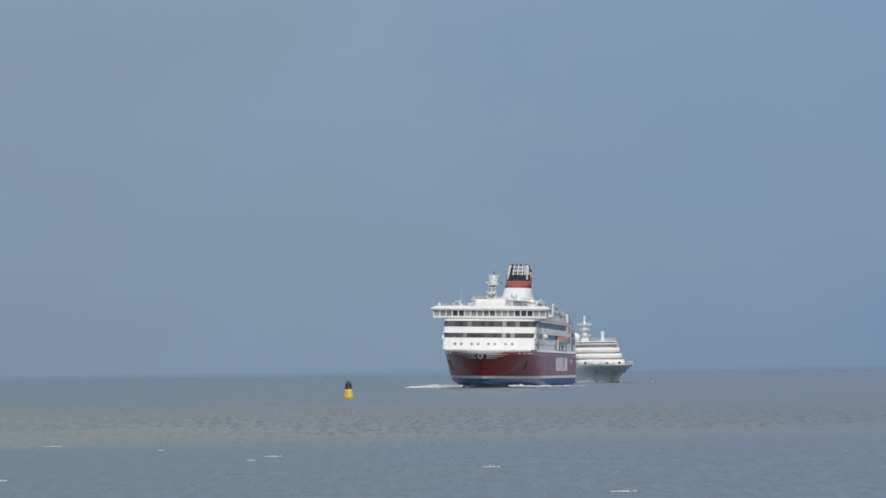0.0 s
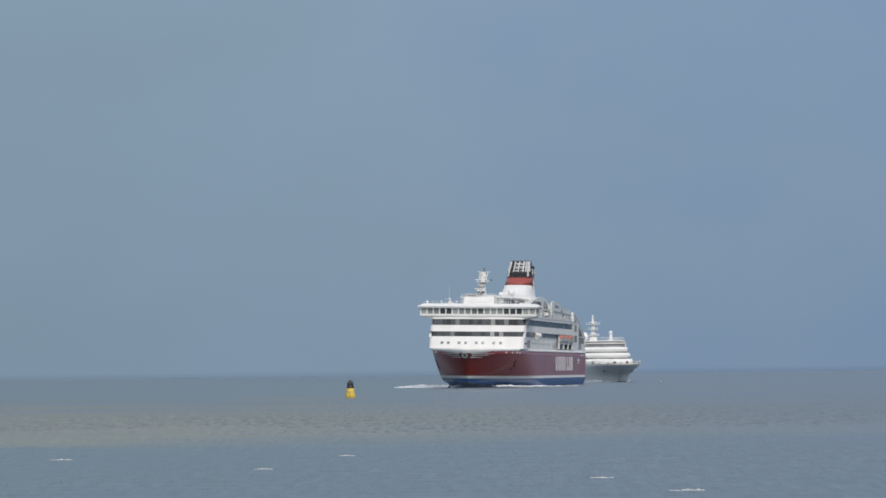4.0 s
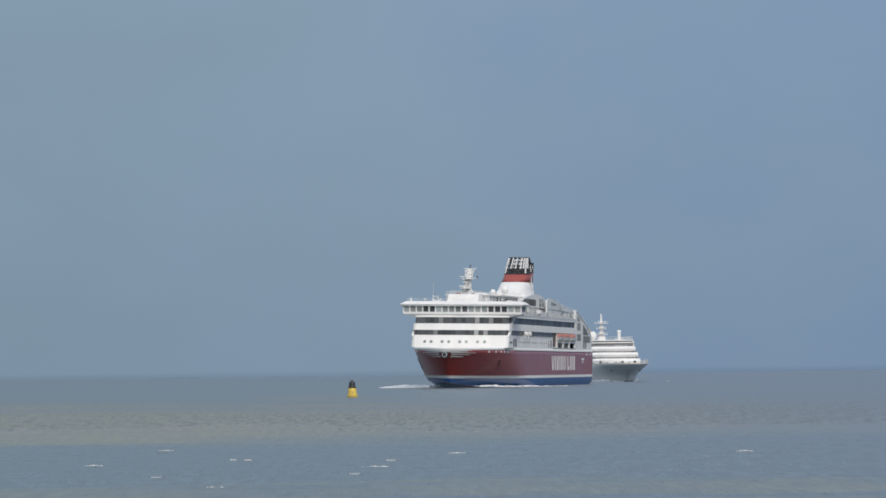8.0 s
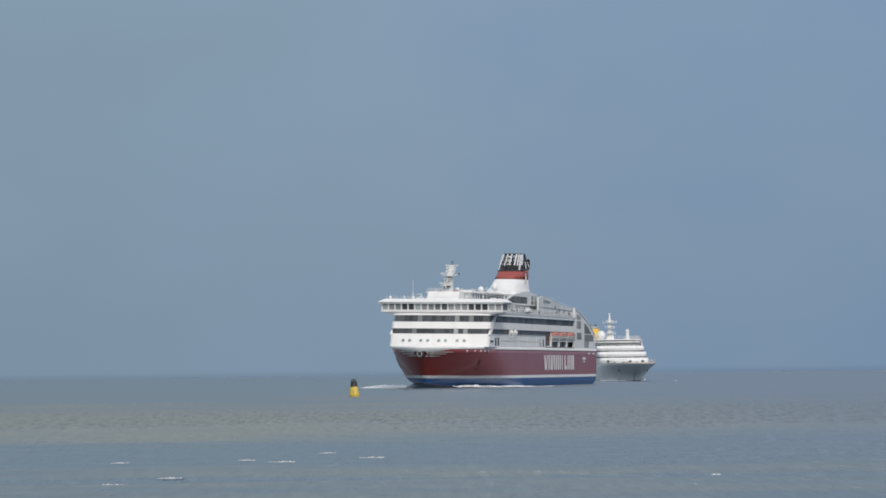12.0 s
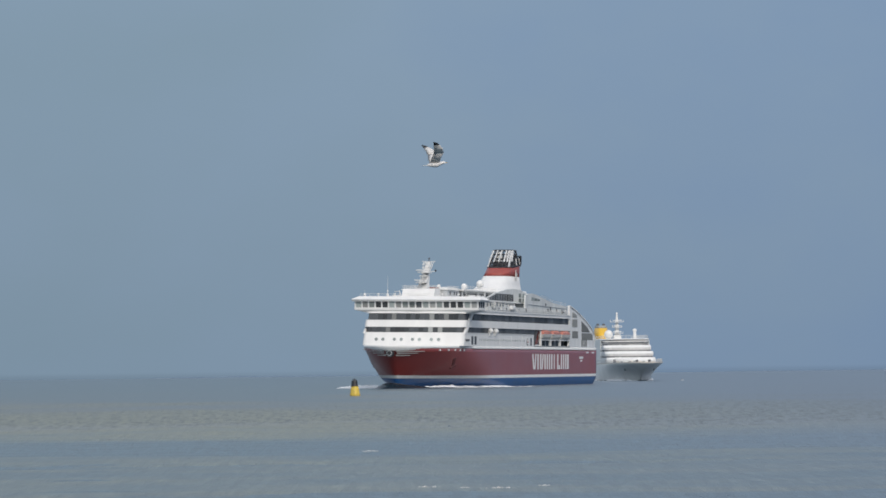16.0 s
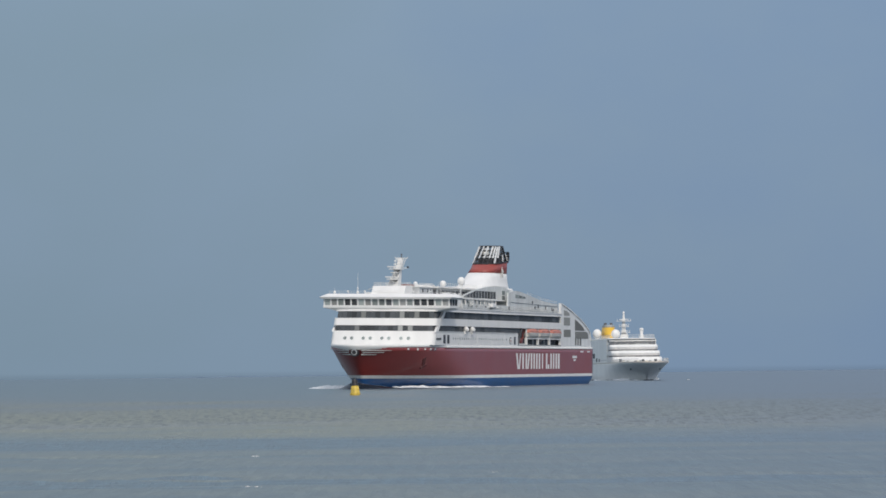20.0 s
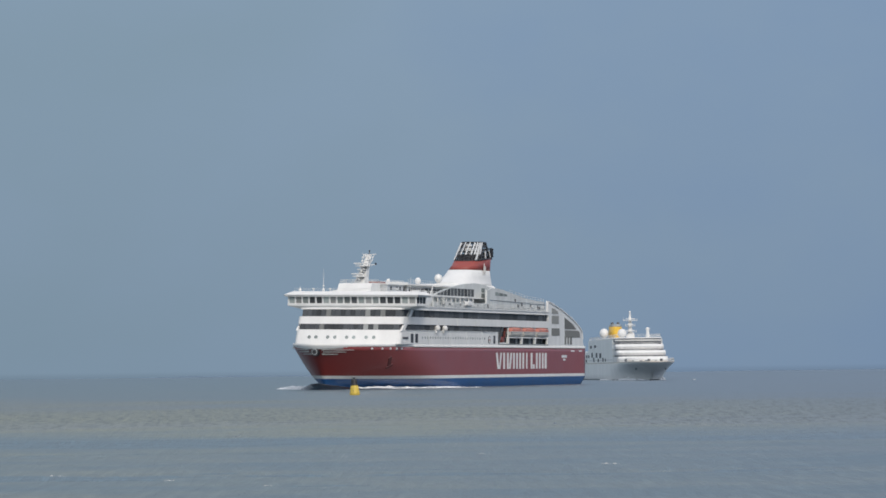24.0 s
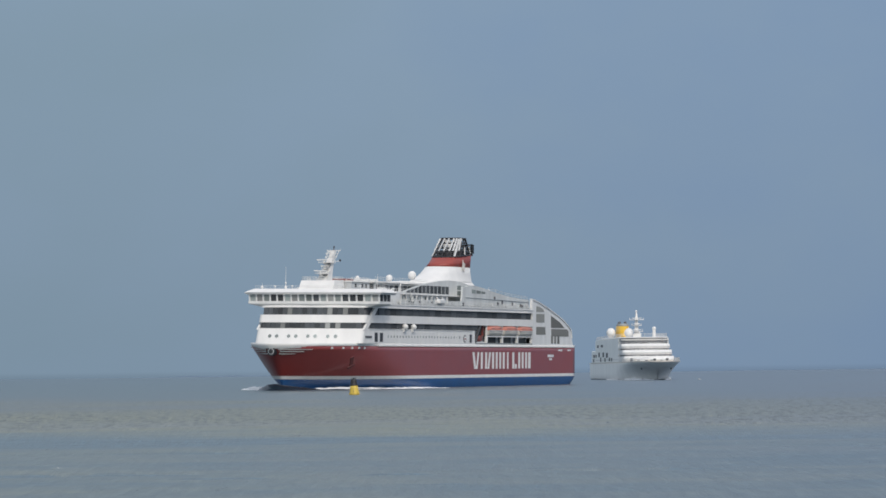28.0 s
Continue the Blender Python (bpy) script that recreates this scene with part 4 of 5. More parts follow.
                hullb = part("boat_keel", loft(bmesh.new(), [[(u, y * w, z * k) for y, z in ((-1, 0.05), (1, 0.05), (0.92, -0.7), (0.5, -1.3), (-0.5, -1.3), (-0.92, -0.7))] for u, w, k in ((-5.75, 0.3, 0.4), (-4.9, 1.0, 0.95), (0, 1.17, 1.0), (4.9, 1.0, 0.95), (5.75, 0.3, 0.4))]), BOATWHITE, boat, "pale boat hull")
                win = part("boat_window", boxed(-3.6, 3.6, -1.0, 1.0, 0.35, 0.62), GLASS, boat)
                rail = part("boat_fender", boxed(-5.4, 5.4, -1.19, 1.19, -0.06, 0.08), WHITE, boat)
            else:
                b2 = same("lifeboat", boat, f, m)
                same("boat_keel", hullb, b2, pose(0, 0, 0))
                same("boat_window", win, b2, pose(0, 0, 0))
                same("boat_fender", rail, b2, pose(0, 0, 0))
        for x in (36.4, 48.2, 60.3, 72.4):
            bm = boxed(x - 0.4, x + 0.4, s * 13.5 - 0.3, s * 13.5 + 0.3, 10.9, 12.6)
            box(bm, x - 0.14, x + 0.14, s * 13.5 - 0.2, s * 13.5 + 0.2, 12.6, 15.75)
            part("davit", bm, WHITE, f)
        part("boat_beam", boxed(36, 72.4, s * 13.5 - 0.25, s * 13.5 + 0.25, 12.45, 12.75), WHITE, f)
        # solid dark plates stand in for the shade inside the recessed openings
        for x in (42.2, 54.3, 66.4):
            part("deck_opening", boxed(x - 5.0, x + 5.0, s * 12.15 - 0.05, s * 12.15 + 0.05, 10.95, 12.6), GLASS, f)
        part("rescue_boat", loft(bmesh.new(), [[(76.3 + math.cos(a) * 1.7 * k, s * (12.4 + dy), 12.0 + math.sin(a) * 0.9 * k) for a in [2 * math.pi * i / 10 for i in range(10)]] for dy, k in ((-0.9, 0.8), (-0.3, 1), (0.5, 1), (1.0, 0.75))]), RESCUE, f, "small dull red rescue boat")
        part("rescue_davit", prism(bmesh.new(), [(81.6, 10.9), (80.7, 10.9), (76.4, 15.75), (77.4, 15.75)], s * 13.3, s * 13.8), DARK, f, "dark slanting davit of the rescue boat")
        part("rescue_davit", boxed(73.6, 74.2, s * 13.0 - 0.2, s * 13.0 + 0.2, 12.6, 15.75), RESCUE, f)
        part("rescue_cradle", boxed(73.2, 79.5, s * 12.6 - 0.5, s * 12.6 + 0.7, 10.9, 11.2), WHITE, f)

    # arched stern with glazed openings
    stern = [(36.2, 9.95), (36.2, 22.7), (31, 21.9), (25, 20.8), (19.5, 19.6), (14, 18.3), (9.0, 16.9), (5.4, 15.6), (3.3, 14.5), (2.6, 12.5), (1.2, 9.95)]
    for s in (1, -1):
        side = part("stern_screen", prism(bmesh.new(), stern, s * 13.2, s * 13.8), GREY_WHITE, f, "arched grey-white stern side")
        for prof in ([(33.2, 16.6), (26.4, 16.6), (26.4, 18.9), (33.2, 18.9)], [(33.2, 13.3), (25.4, 13.3), (25.8, 15.4), (33.2, 15.4)],
                     [(33.2, 19.4), (26.8, 19.4), (27.4, 20.2), (30.5, 20.8), (33.2, 21.0)],
                     [(20.3, 12.9), (5.4, 12.9), (5.6, 14.3), (7.2, 14.9), (20.5, 14.9)], [(20.6, 15.2), (9.0, 15.2), (13.2, 16.8), (20.8, 18.5)],
                     [(20.6, 10.9), (18.9, 10.9), (18.9, 13.1), (20.6, 13.1)], [(17.9, 10.9), (16.2, 10.9), (16.2, 13.1), (17.9, 13.1)], [(15.2, 10.9), (13.5, 10.9), (13.5, 13.1), (15.2, 13.1)]):
            part("stern_window", prism(bmesh.new(), prof, s * 13.78, s * 13.86), GLASS_DAYLIT, side)
        part("stern_pillar", prism(bmesh.new(), [(37.2, 20.0), (37.2, 22.9), (36.2, 22.9), (36.2, 20.0)], s * 13.3, s * 14.0), WHITE, f)
        for a, b in zip(stern[1:9], stern[2:10]):
            part("stern_arch_rim", prism(bmesh.new(), [(a[0], a[1] - 0.1), (a[0], a[1] + 0.18), (b[0] - 0.1, b[1] + 0.18), (b[0], b[1] - 0.1)], s * 13.1, s * 14.0), WHITE, f)
    for z in (10.2, 13.3, 16.7, 19.6):
        xa = 3.0 if z < 13 else 8 if z < 16 else 16 if z < 18 else 25
        part("stern_deck", boxed(xa, 36.3, -13.2, 13.2, z, z + 0.3), DECK, f)
        part("stern_rail", railing(bmesh.new(), [(xa + 0.2, -13.0, z + 0.3), (xa + 0.2, 13.0, z + 0.3)], 1.0, 0.035, 2.0), STEEL, f)
    part("stern_house", boxed(14, 36.4, -11, 11, 10.4, 19.6, bevel=0.3), GREY_WHITE, f)
    return f


ferry = build_ferry()


# ---- bow waves and foam that the ferry pushes along ----
def ridge(points, heights, widths, rough, seed, base=0.35):
    """A rounded, uneven ridge of water along a line."""
    bm = bmesh.new()
    prev = None
    for i, ((x, y), h, w) in enumerate(zip(points, heights, widths)):
        a, b = points[max(0, i - 1)], points[min(len(points) - 1, i + 1)]
        d = Vector((b[0] - a[0], b[1] - a[1], 0)).normalized()
        nrm = Vector((-d.y, d.x, 0))
        row = []
        for k in range(9):
            u = -1 + k / 4
            j = 1 + rough * noise.noise((x * 0.7 + seed, y * 0.7, u * 1.7))
            row.append(bm.verts.new(Vector((x, y, -base)) + nrm * u * w * j + Vector((0, 0, max(0, (math.cos(u * math.pi) + 1) / 2 * (h + base) * j)))))
        if prev:
            for k in range(8):
                bm.faces.new((prev[k], prev[k + 1], row[k + 1], row[k]))
        prev = row
    bmesh.ops.remove_doubles(bm, verts=bm.verts, dist=0.001)
    return bm


def hull_line(xs, z, off, half):
    return [(x, half(x, z)[0] + off) for x in xs]


def build_bow_wave():
    w = thing("bow_wave", "bow wave and white foam running along the ferry", "bow wave")
    n = 40
    xs = [174 - i * 62 / n for i in range(n + 1)]
    line = hull_line(xs, 0.5, 0.9, ferry_half)
    for s in (1, -1):
        pts = [(x, s * y) for x, y in line]
        hs = [0.04 + 0.62 * math.exp(-((x - 160) / 13) ** 2) + 0.3 * math.exp(-((x - 132) / 16) ** 2) for x, _ in pts]
        ws = [1.0 + 1.2 * min(1, (176 - x) / 25) for x, _ in pts]
        part("hull_foam", ridge(pts, [h * 0.85 for h in hs], ws, 0.38, 3 + s), FOAM, w, "white foam along the hull")
        pts = [(171 - i * 0.9, s * (ferry_half(171 - i * 0.9, 1.0)[0] + 0.25)) for i in range(22)]
        part("spray", ridge(pts, [0.5 * math.sin(math.pi * i / 21) ** 0.7 for i in range(22)], [0.3] * 22, 0.6, 13 + s), FOAM_THIN, w, "thin spray thrown up against the hull")
        pts = [(x, s * (y + 3.6 + 0.02 * (174 - x))) for x, y in line]
        part("wave_shoulder", ridge(pts, [0.2 * math.exp(-((x - 156) / 22) ** 2) + 0.02 for x, _ in pts], [1.6] * len(pts), 0.3, 5 + s, 0.1), WAVE_DARK, w, "smooth dark shoulder of the bow wave", True)
    # outer arms: a thin foam crest riding on a dark wave that is steeper towards the hull
    for s, ex in ((-1, 1.0), (1, 0.2)):
        pts = [(171 - i * 1.43, s * (6 + i * 0.89)) for i in range(26)]
        hs = [ex * (0.58 * (1 - i / 25) ** 1.3 + 0.52 * math.sin(math.pi * min(1, (i + 1) / 26)) ** 0.5) for i in range(26)]
        part("arm_foam", ridge(pts, hs, [0.8] * 26, 0.34, 9 + s), FOAM, w, "thin breaking crest off the bow")
        near = [(x + 0.7, y - s * 0.6) for x, y in pts[:11]]
        part("arm_wave", ridge(near, [max(0.0, h - 0.5 * ex) * (1 - i / 10) ** 0.4 for i, h in enumerate(hs[:11])], [1.3] * 11, 0.1, 19 + s, 0.15), WAVE_DARK, w, "smooth dark face under the crest", True)
    # smooth dark swelling under the stem
    part("bow_swell", ridge([(178.6, -4.6), (180.2, -3.2), (181.0, -1.5), (181.0, 0.5), (179.5, 3), (176, 6), (171.5, 8.5)], [0.1, 0.8, 1.5, 1.6, 1.15, 0.6, 0.1], [1.6, 2.2, 2.8, 3.2, 3.4, 2.8, 1.6], 0.22, 2), WAVE_DARK, w, "smooth dark swell before the stem", True)
    return w


bow_wave = build_bow_wave()


# ---- the cruise ship astern of the ferry ----
def liner_half(x, z):
    k = min(1.0, max(0.0, z / 5.4)) ** 1.9
    tip = 145 + 14 * k
    start = 86 + 20 * k
    full = 8.3 - (0.0 if z > 1 else 0.3 * (1 - z))
    if x <= start:
        return full, tip
    u = min(1.0, (x - start) / (tip - start))
    return full * max(0.0, 1 - u ** (2.0 + 1.4 * k)) ** (0.8 - 0.38 * k), tip


def sheer(bm):
    """The deck line rises gently towards the bow."""
    for v in bm.verts:
        v.co.z += max(0.0, v.co.z - 0.6) / 4.8 * 0.12 * max(0.0, (v.co.x - 60) / 80) ** 2
    return bm


def build_liner():
    f = thing("cruise_ship", "white cruise ship with stepped decks and a yellow funnel", "cruise ship")
    part("hull", sheer(hull_band([0.25, 1.2, 2.2, 3.1, 3.9, 4.5, 5.0, 5.4], half=liner_half, close_top=True)), LINER_HULL, f, "white painted hull with a grey cast", True)
    part("boot_top", hull_band([-3, -1, -0.2, 0.25], half=liner_half, close_bottom=True), DARK, f, "dark band at the waterline", True)
    part("bulwark", sheer(hull_band([5.4, 5.75], 0.12, half=liner_half)), BOATWHITE, f, "buff rubbing strake", True)
    # stepped front, each deck set back and overhanging a dark gap
    for i, (z0, z1, xf, hw) in enumerate(((5.6, 7.5, 122, 8.0), (7.95, 9.5, 117, 7.9), (9.95, 11.5, 112, 7.8), (11.95, 13.4, 107, 7.65))):
        part("deck_house", loft(bmesh.new(), [plan(20, xf + 0.4, hw, z0, 2.5, 2.0), plan(20, xf + 0.45, hw + 0.05, (z0 + z1) / 2, 2.5, 2.0), plan(20, xf - 0.9, hw, z1, 2.5, 2.0)]), WHITE, f)
        if i < 3:
            # the overhang's shadow is put into the dark steel of this band
            part("deck_gap", loft(bmesh.new(), [plan(20, xf - 2.2, hw - 0.5, z1, 2.5, 2.0), plan(20, xf - 2.4, hw - 0.5, z1 + 0.46, 2.5, 2.0)]), DARK, f, "dark band of windows and shadow between decks")
            first = None
            for k in range(11):
                y = (-0.86 + 1.72 * (k + 0.5) / 11) * (hw - 0.5)
                m = pose(xf - 2.3 + 2.0 * (1 - (y / (hw - 2.5)) ** 2) if abs(y) < hw - 2.5 else xf - 2.6, y, z1 + 0.16)
                if first is None:
                    first = part("front_window", boxed(-0.1, 0.1, -0.55, 0.55, -0.17, 0.17), GLASS_PALE, f)
                    first.matrix_basis = m
                else:
                    same("front_window", first, f, m)
    part("bridge_windows", loft(bmesh.new(), [plan(60, 107.75, 7.74, 12.35, 2.5, 2.0), plan(60, 106.8, 7.74, 12.95, 2.5, 2.0)]), GLASS, f, "dark line of bridge windows")
    part("bridge_roof", loft(bmesh.new(), [plan(55, 107.4, 7.85, 13.4, 2.5, 2.0), plan(55, 106.6, 7.7, 13.7, 2.5, 2.0)]), WHITE, f)
    part("side_wall", boxed(20, 104, -8.04, 8.04, 5.55, 13.3), LINER_HULL, f, "plain white side plating")
    part("aft_house", boxed(4, 40, -7.95, 7.95, 5.4, 9.8, bevel=0.3), LINER_HULL, f)
    part("mid_house", boxed(18, 96, -7.85, 7.85, 9.5, 13.4, bevel=0.3), LINER_HULL, f)
    part("pool_deck_house", boxed(24, 85, -6, 6, 12.8, 13.9, bevel=0.2), WHITE, f)
    part("railing", railing(bmesh.new(), [(105.5, -7.3, 13.7), (107, 0, 13.7), (105.5, 7.3, 13.7), (60, 7.5, 13.7)], 1.0, 0.05), STEEL, f)
    part("railing", railing(bmesh.new(), [(105.5, -7.3, 13.7), (20, -7.6, 13.4)], 1.0, 0.05), STEEL, f)
    # openings along the side: solid plates, the shade within put into their dark colour
    for s in (1, -1):
        for x, z, w, h in ((22, 8.0, 3.2, 0.5), (14, 8.0, 3.0, 0.5), (34, 8.4, 4, 0.8), (40, 6.8, 3, 0.7), (50, 8.3, 4.5, 0.8), (56, 6.6, 3.0, 0.6), (63, 8.1, 5.5, 0.8), (72, 6.7, 3.2, 0.6), (80, 6.6, 2.4, 0.5), (30, 11.2, 5, 0.45), (45, 11.3, 6, 0.4), (12, 6.5, 2.8, 0.5)):
            part("side_opening", boxed(x - w / 2, x + w / 2, s * 8.04 - 0.12, s * 8.04 + 0.08, z - h, z + h), DARK, f)
    # mast, funnel, domes, post
    mast = part("mast", loft(bmesh.new(), [[(82 + dx * w, dy * w, z) for dx, dy in ((1.2, -1.0), (1.2, 1.0), (-1.2, 1.0), (-1.2, -1.0))] for z, w in ((13.4, 1.35), (14.6, 1.2), (15.6, 0.62), (19.5, 0.45), (22.3, 0.16))]), STEEL, f, "white signal mast")
    for z, w in ((15.6, 1.9), (17.6, 1.5), (19.4, 2.2)):
        part("platform", boxed(81.2, 83.6, -w * 0.62, w * 0.62, z, z + 0.14), STEEL, mast)
        part("radar_scanner", boxed(83.2, 83.5, -w * 0.7, w * 0.7, z + 0.5, z + 0.72), WHITE, mast)
        part("yard", tube(bmesh.new(), (82.6, -w, z + 0.1), (82.6, w, z + 0.1), 0.1, k=6), STEEL, mast)
        for s in (1, -1):
            part("lamp_post", tube(bmesh.new(), (82.6, s * w, z), (82.6, s * w * 1.02, z + 0.8), 0.12, 0.07, 6), STEEL, mast)
    bm = bmesh.new()
    ball(bm, (82, 0, 22.3), 0.34, 1.1, 10, 6)
    part("mast_head", bm, WHITE, mast)

    def oval(z, xa, xf, hw, k=20):
        return [((xa + xf) / 2 + (xf - xa) / 2 * math.cos(2 * math.pi * i / k), hw * math.copysign(abs(math.sin(2 * math.pi * i / k)) ** 0.7, math.sin(2 * math.pi * i / k)), z) for i in range(k)]
    part("funnel", loft(bmesh.new(), [oval(12.8, 28, 42, 2.5), oval(15.5, 28, 41, 2.3), oval(18.0, 28.5, 39.5, 2.1)]), YELLOW, f, "yellow funnel", True)
    part("funnel_cap", loft(bmesh.new(), [oval(18.0, 29, 39, 2.0), oval(18.3, 29, 39, 2.0), oval(18.9, 30, 38, 1.8)]), DECK, f, "grey funnel cap")
    for y in (-1, 1):
        part("exhaust_pipe", tube(bmesh.new(), (34, y, 18.7), (33.6, y, 19.4), 0.5, 0.5, 10), DARK, f)
    for x, y, z, r in ((38, -4.3, 15.8, 1.55), (68, -1.2, 15.4, 1.5), (76, 1.2, 14.6, 1.0)):
        bm = bmesh.new()
        ball(bm, (x, y, z), r, 1.05)
        d = part("radome", bm, WHITE, f, "white radar dome", True)
        part("radome_foot", tube(bmesh.new(), (x, y, 12.8), (x, y, z - r * 0.8), 0.8, 0.6), WHITE, d)
    part("signal_post", tube(bmesh.new(), (93, 4.6, 13.0), (93, 4.6, 16.3), 0.6, 0.5, 12), WHITE, f, "stout white post")
    bm = bmesh.new()
    ball(bm, (93, 4.6, 16.5), 0.68, 0.9, 12, 7)
    part("post_head", bm, WHITE, f, smooth=True)
    rs = random.Random(8)
    for i in range(11):
        x, y = 124 + rs.uniform(0, 13), -6.2 + i * 1.22
        part("deck_gear", boxed(x - 0.5, x + 0.5, y - 0.4, y + 0.4, 5.5, 6.1 + rs.uniform(0, 0.7), bevel=0.1), (DARK, BOATWHITE, DECK)[i % 3], f)
    for s in (1, -1):
        pts = [(x, s * (liner_half(x, 5.4)[0] - 0.05), 5.8 + 0.12 * max(0.0, (x - 60) / 80) ** 2) for x in (118, 126, 134, 141, 147, 152, 156)]
        part("bow_rail", railing(bmesh.new(), pts, 0.9, 0.05, 2.0), STEEL, f)
    # anchor and hawse marks
    for s in (1, -1):
        x = 142
        part("anchor", boxed(x - 0.8, x + 0.8, s * liner_half(x, 3.6)[0] - 0.3, s * liner_half(x, 3.6)[0] + 0.2, 3.2, 4.2, bevel=0.2), DECK, f)
    enlarge(f, 1.17)
    return f


liner = build_liner()


def build_liner_foam():
    w = thing("liner_bow_wave", "low line of foam round the cruise ship's bow", "bow wave")
    xs = [145 - i * 70 / 30 for i in range(31)]
    for s in (1, -1):
        pts = [(x, s * (liner_half(x, 0.3)[0] + 0.8)) for x in xs]
        part("hull_foam", ridge(pts, [0.5 * math.exp(-((x - 131) / 13) ** 2) + 0.13 * math.exp(-((x - 92) / 10) ** 2) + 0.08 * math.sin(x * 0.7) for x in xs], [0.8] * 31, 1.6, 20 + s), FOAM, w)
    part("crest_foam", ridge([(150 - i * 0.5, 12 + 0.25 * i) for i in range(6)], [0.05, 0.15, 0.22, 0.22, 0.15, 0.05], [0.5] * 6, 0.5, 31), FOAM_THIN, w, "small breaking crest")
    enlarge(w, 1.17)
    return w


liner_wave = build_liner_foam()


# ---- the buoy ----
def build_buoy():
    b = thing("navigation_buoy", "yellow and black pillar buoy afloat in the channel", "buoy")
    bm = bmesh.new()
    prof = [(0.5, -1.2), (0.82, -0.5), (0.86, 0.1), (0.85, 0.35), (0.78, 0.55), (0.7, 1.15), (0.62, 1.62)]
    loft(bm, [[(r * math.cos(2 * math.pi * i / 18), r * math.sin(2 * math.pi * i / 18), z) for i in range(18)] for r, z in prof])
    body = part("float", bm, BUOY_YELLOW, b, "yellow painted float", True)
    part("fender", tube(bmesh.new(), (0, 0, 0.22), (0, 0, 0.4), 0.9, 0.88, 18), BUOY_YELLOW, body)
    for i in range(3):
        a = 2 * math.pi * i / 3 + 0.4
        bm = bmesh.new()
        tube(bm, (0.8 * math.cos(a), 0.8 * math.sin(a), 0.5), (0.72 * math.cos(a), 0.72 * math.sin(a), 0.9), 0.03, k=6)
        part("lifting_eye", bm, BUOY_BLACK, body)
    bm = bmesh.new()
    prof = [(0.67, 1.62), (0.6, 1.7), (0.52, 2.2), (0.5, 2.55), (0.42, 2.62)]
    loft(bm, [[(r * math.cos(2 * math.pi * i / 18), r * math.sin(2 * math.pi * i / 18), z) for i in range(18)] for r, z in prof])
    part("tower", bm, BUOY_BLACK, b, "black painted tower", True)
    part("lantern", tube(bmesh.new(), (0, 0, 2.6), (0, 0, 2.92), 0.2, 0.16, 10), GLASS, b)
    for i in range(4):
        a = 2 * math.pi * i / 4
        part("lantern_guard", tube(bmesh.new(), (0.38 * math.cos(a), 0.38 * math.sin(a), 2.55), (0.3 * math.cos(a), 0.3 * math.sin(a), 2.95), 0.035, k=5), BUOY_BLACK, b)
    enlarge(b, 1.06)
    return b


buoy = build_buoy()


# ---- gulls ----
def build_gull(span, length, label, chord=1.0, feather=FEATHER_GREY):
    """Nose along +x; wings hinge at the shoulders and at the wrists."""
    g = thing("gull", label, "gull", "gulls")
    L = length
    rings = []
    for x, r, z in ((-0.30, 0.035, 0.0), (-0.2, 0.07, 0.0), (-0.05, 0.115, -0.005), (0.1, 0.12, -0.01), (0.24, 0.085, 0.01), (0.32, 0.06, 0.03), (0.38, 0.066, 0.04), (0.44, 0.05, 0.04), (0.47, 0.02, 0.035)):
        rings.append([(x * L, r * L * math.cos(2 * math.pi * i / 12), z * L + r * L * 0.92 * math.sin(2 * math.pi * i / 12)) for i in range(12)])
    part("body", loft(bmesh.new(), rings), FEATHER, g, "white body and head", True)
    part("beak", loft(bmesh.new(), [[(0.46 * L, 0.018 * L * c, 0.035 * L + 0.02 * L * s) for c, s in ((1, 0), (0, 1), (-1, 0), (0, -1))], [(0.56 * L, 0.004 * L * c, 0.02 * L + 0.005 * L * s) for c, s in ((1, 0), (0, 1), (-1, 0), (0, -1))]]), BEAK, g, "yellow beak")
    part("tail", loft(bmesh.new(), [[(-0.26 * L, -0.04 * L, 0.012 * L), (-0.26 * L, 0.04 * L, 0.012 * L), (-0.26 * L, 0.04 * L, -0.012 * L), (-0.26 * L, -0.04 * L, -0.012 * L)],
                                     [(-0.5 * L, -0.11 * L, 0.006 * L), (-0.5 * L, 0.11 * L, 0.006 * L), (-0.5 * L, 0.11 * L, -0.004 * L), (-0.5 * L, -0.11 * L, -0.004 * L)]]), FEATHER, g)
    wings = []
    h = span / 2
    for s in (1, -1):
        def blade(rows):
            return loft(bmesh.new(), [[(xa, s * y, z), (xa + (xb - xa) * 0.35, s * y, z + 0.016), (xb - 0.03, s * y, z + 0.02), (xb, s * y, z + 0.004), (xb - 0.03, s * y, z - 0.006), (xa + (xb - xa) * 0.35, s * y, z + 0.004)] for y, xa, xb, z in ((q[0], q[1] * chord, q[2] * chord, q[3]) for q in rows)])
        inner = part("wing", blade([(0, -0.13, 0.1, 0), (0.2 * h, -0.13, 0.12, 0.01), (0.45 * h, -0.09, 0.16, 0.015)]), feather, g, "grey inner wing", True)
        outer = part("outer_wing", blade([(0, -0.09, 0.16, 0), (0.2 * h, -0.10, 0.12, 0), (0.4 * h, -0.12, 0.03, -0.005)]), feather, inner, "grey outer wing", True)
        part("wing_tip", blade([(0.4 * h, -0.12, 0.03, -0.005), (0.5 * h, -0.13, -0.03, -0.008), (0.56 * h, -0.14, -0.11, -0.01)]), FEATHER_BLACK, outer, "black wing tip")
        wings.append((s, inner, outer))
    return g, wings, h


gull_a, wings_a, half_a = build_gull(1.2, 0.56, "grey-winged gull gliding low over the water", 1.05)
gull_b, wings_b, half_b = build_gull(1.0, 0.42, "small white gull flapping as it climbs and turns", 0.72, FEATHER_PALE)


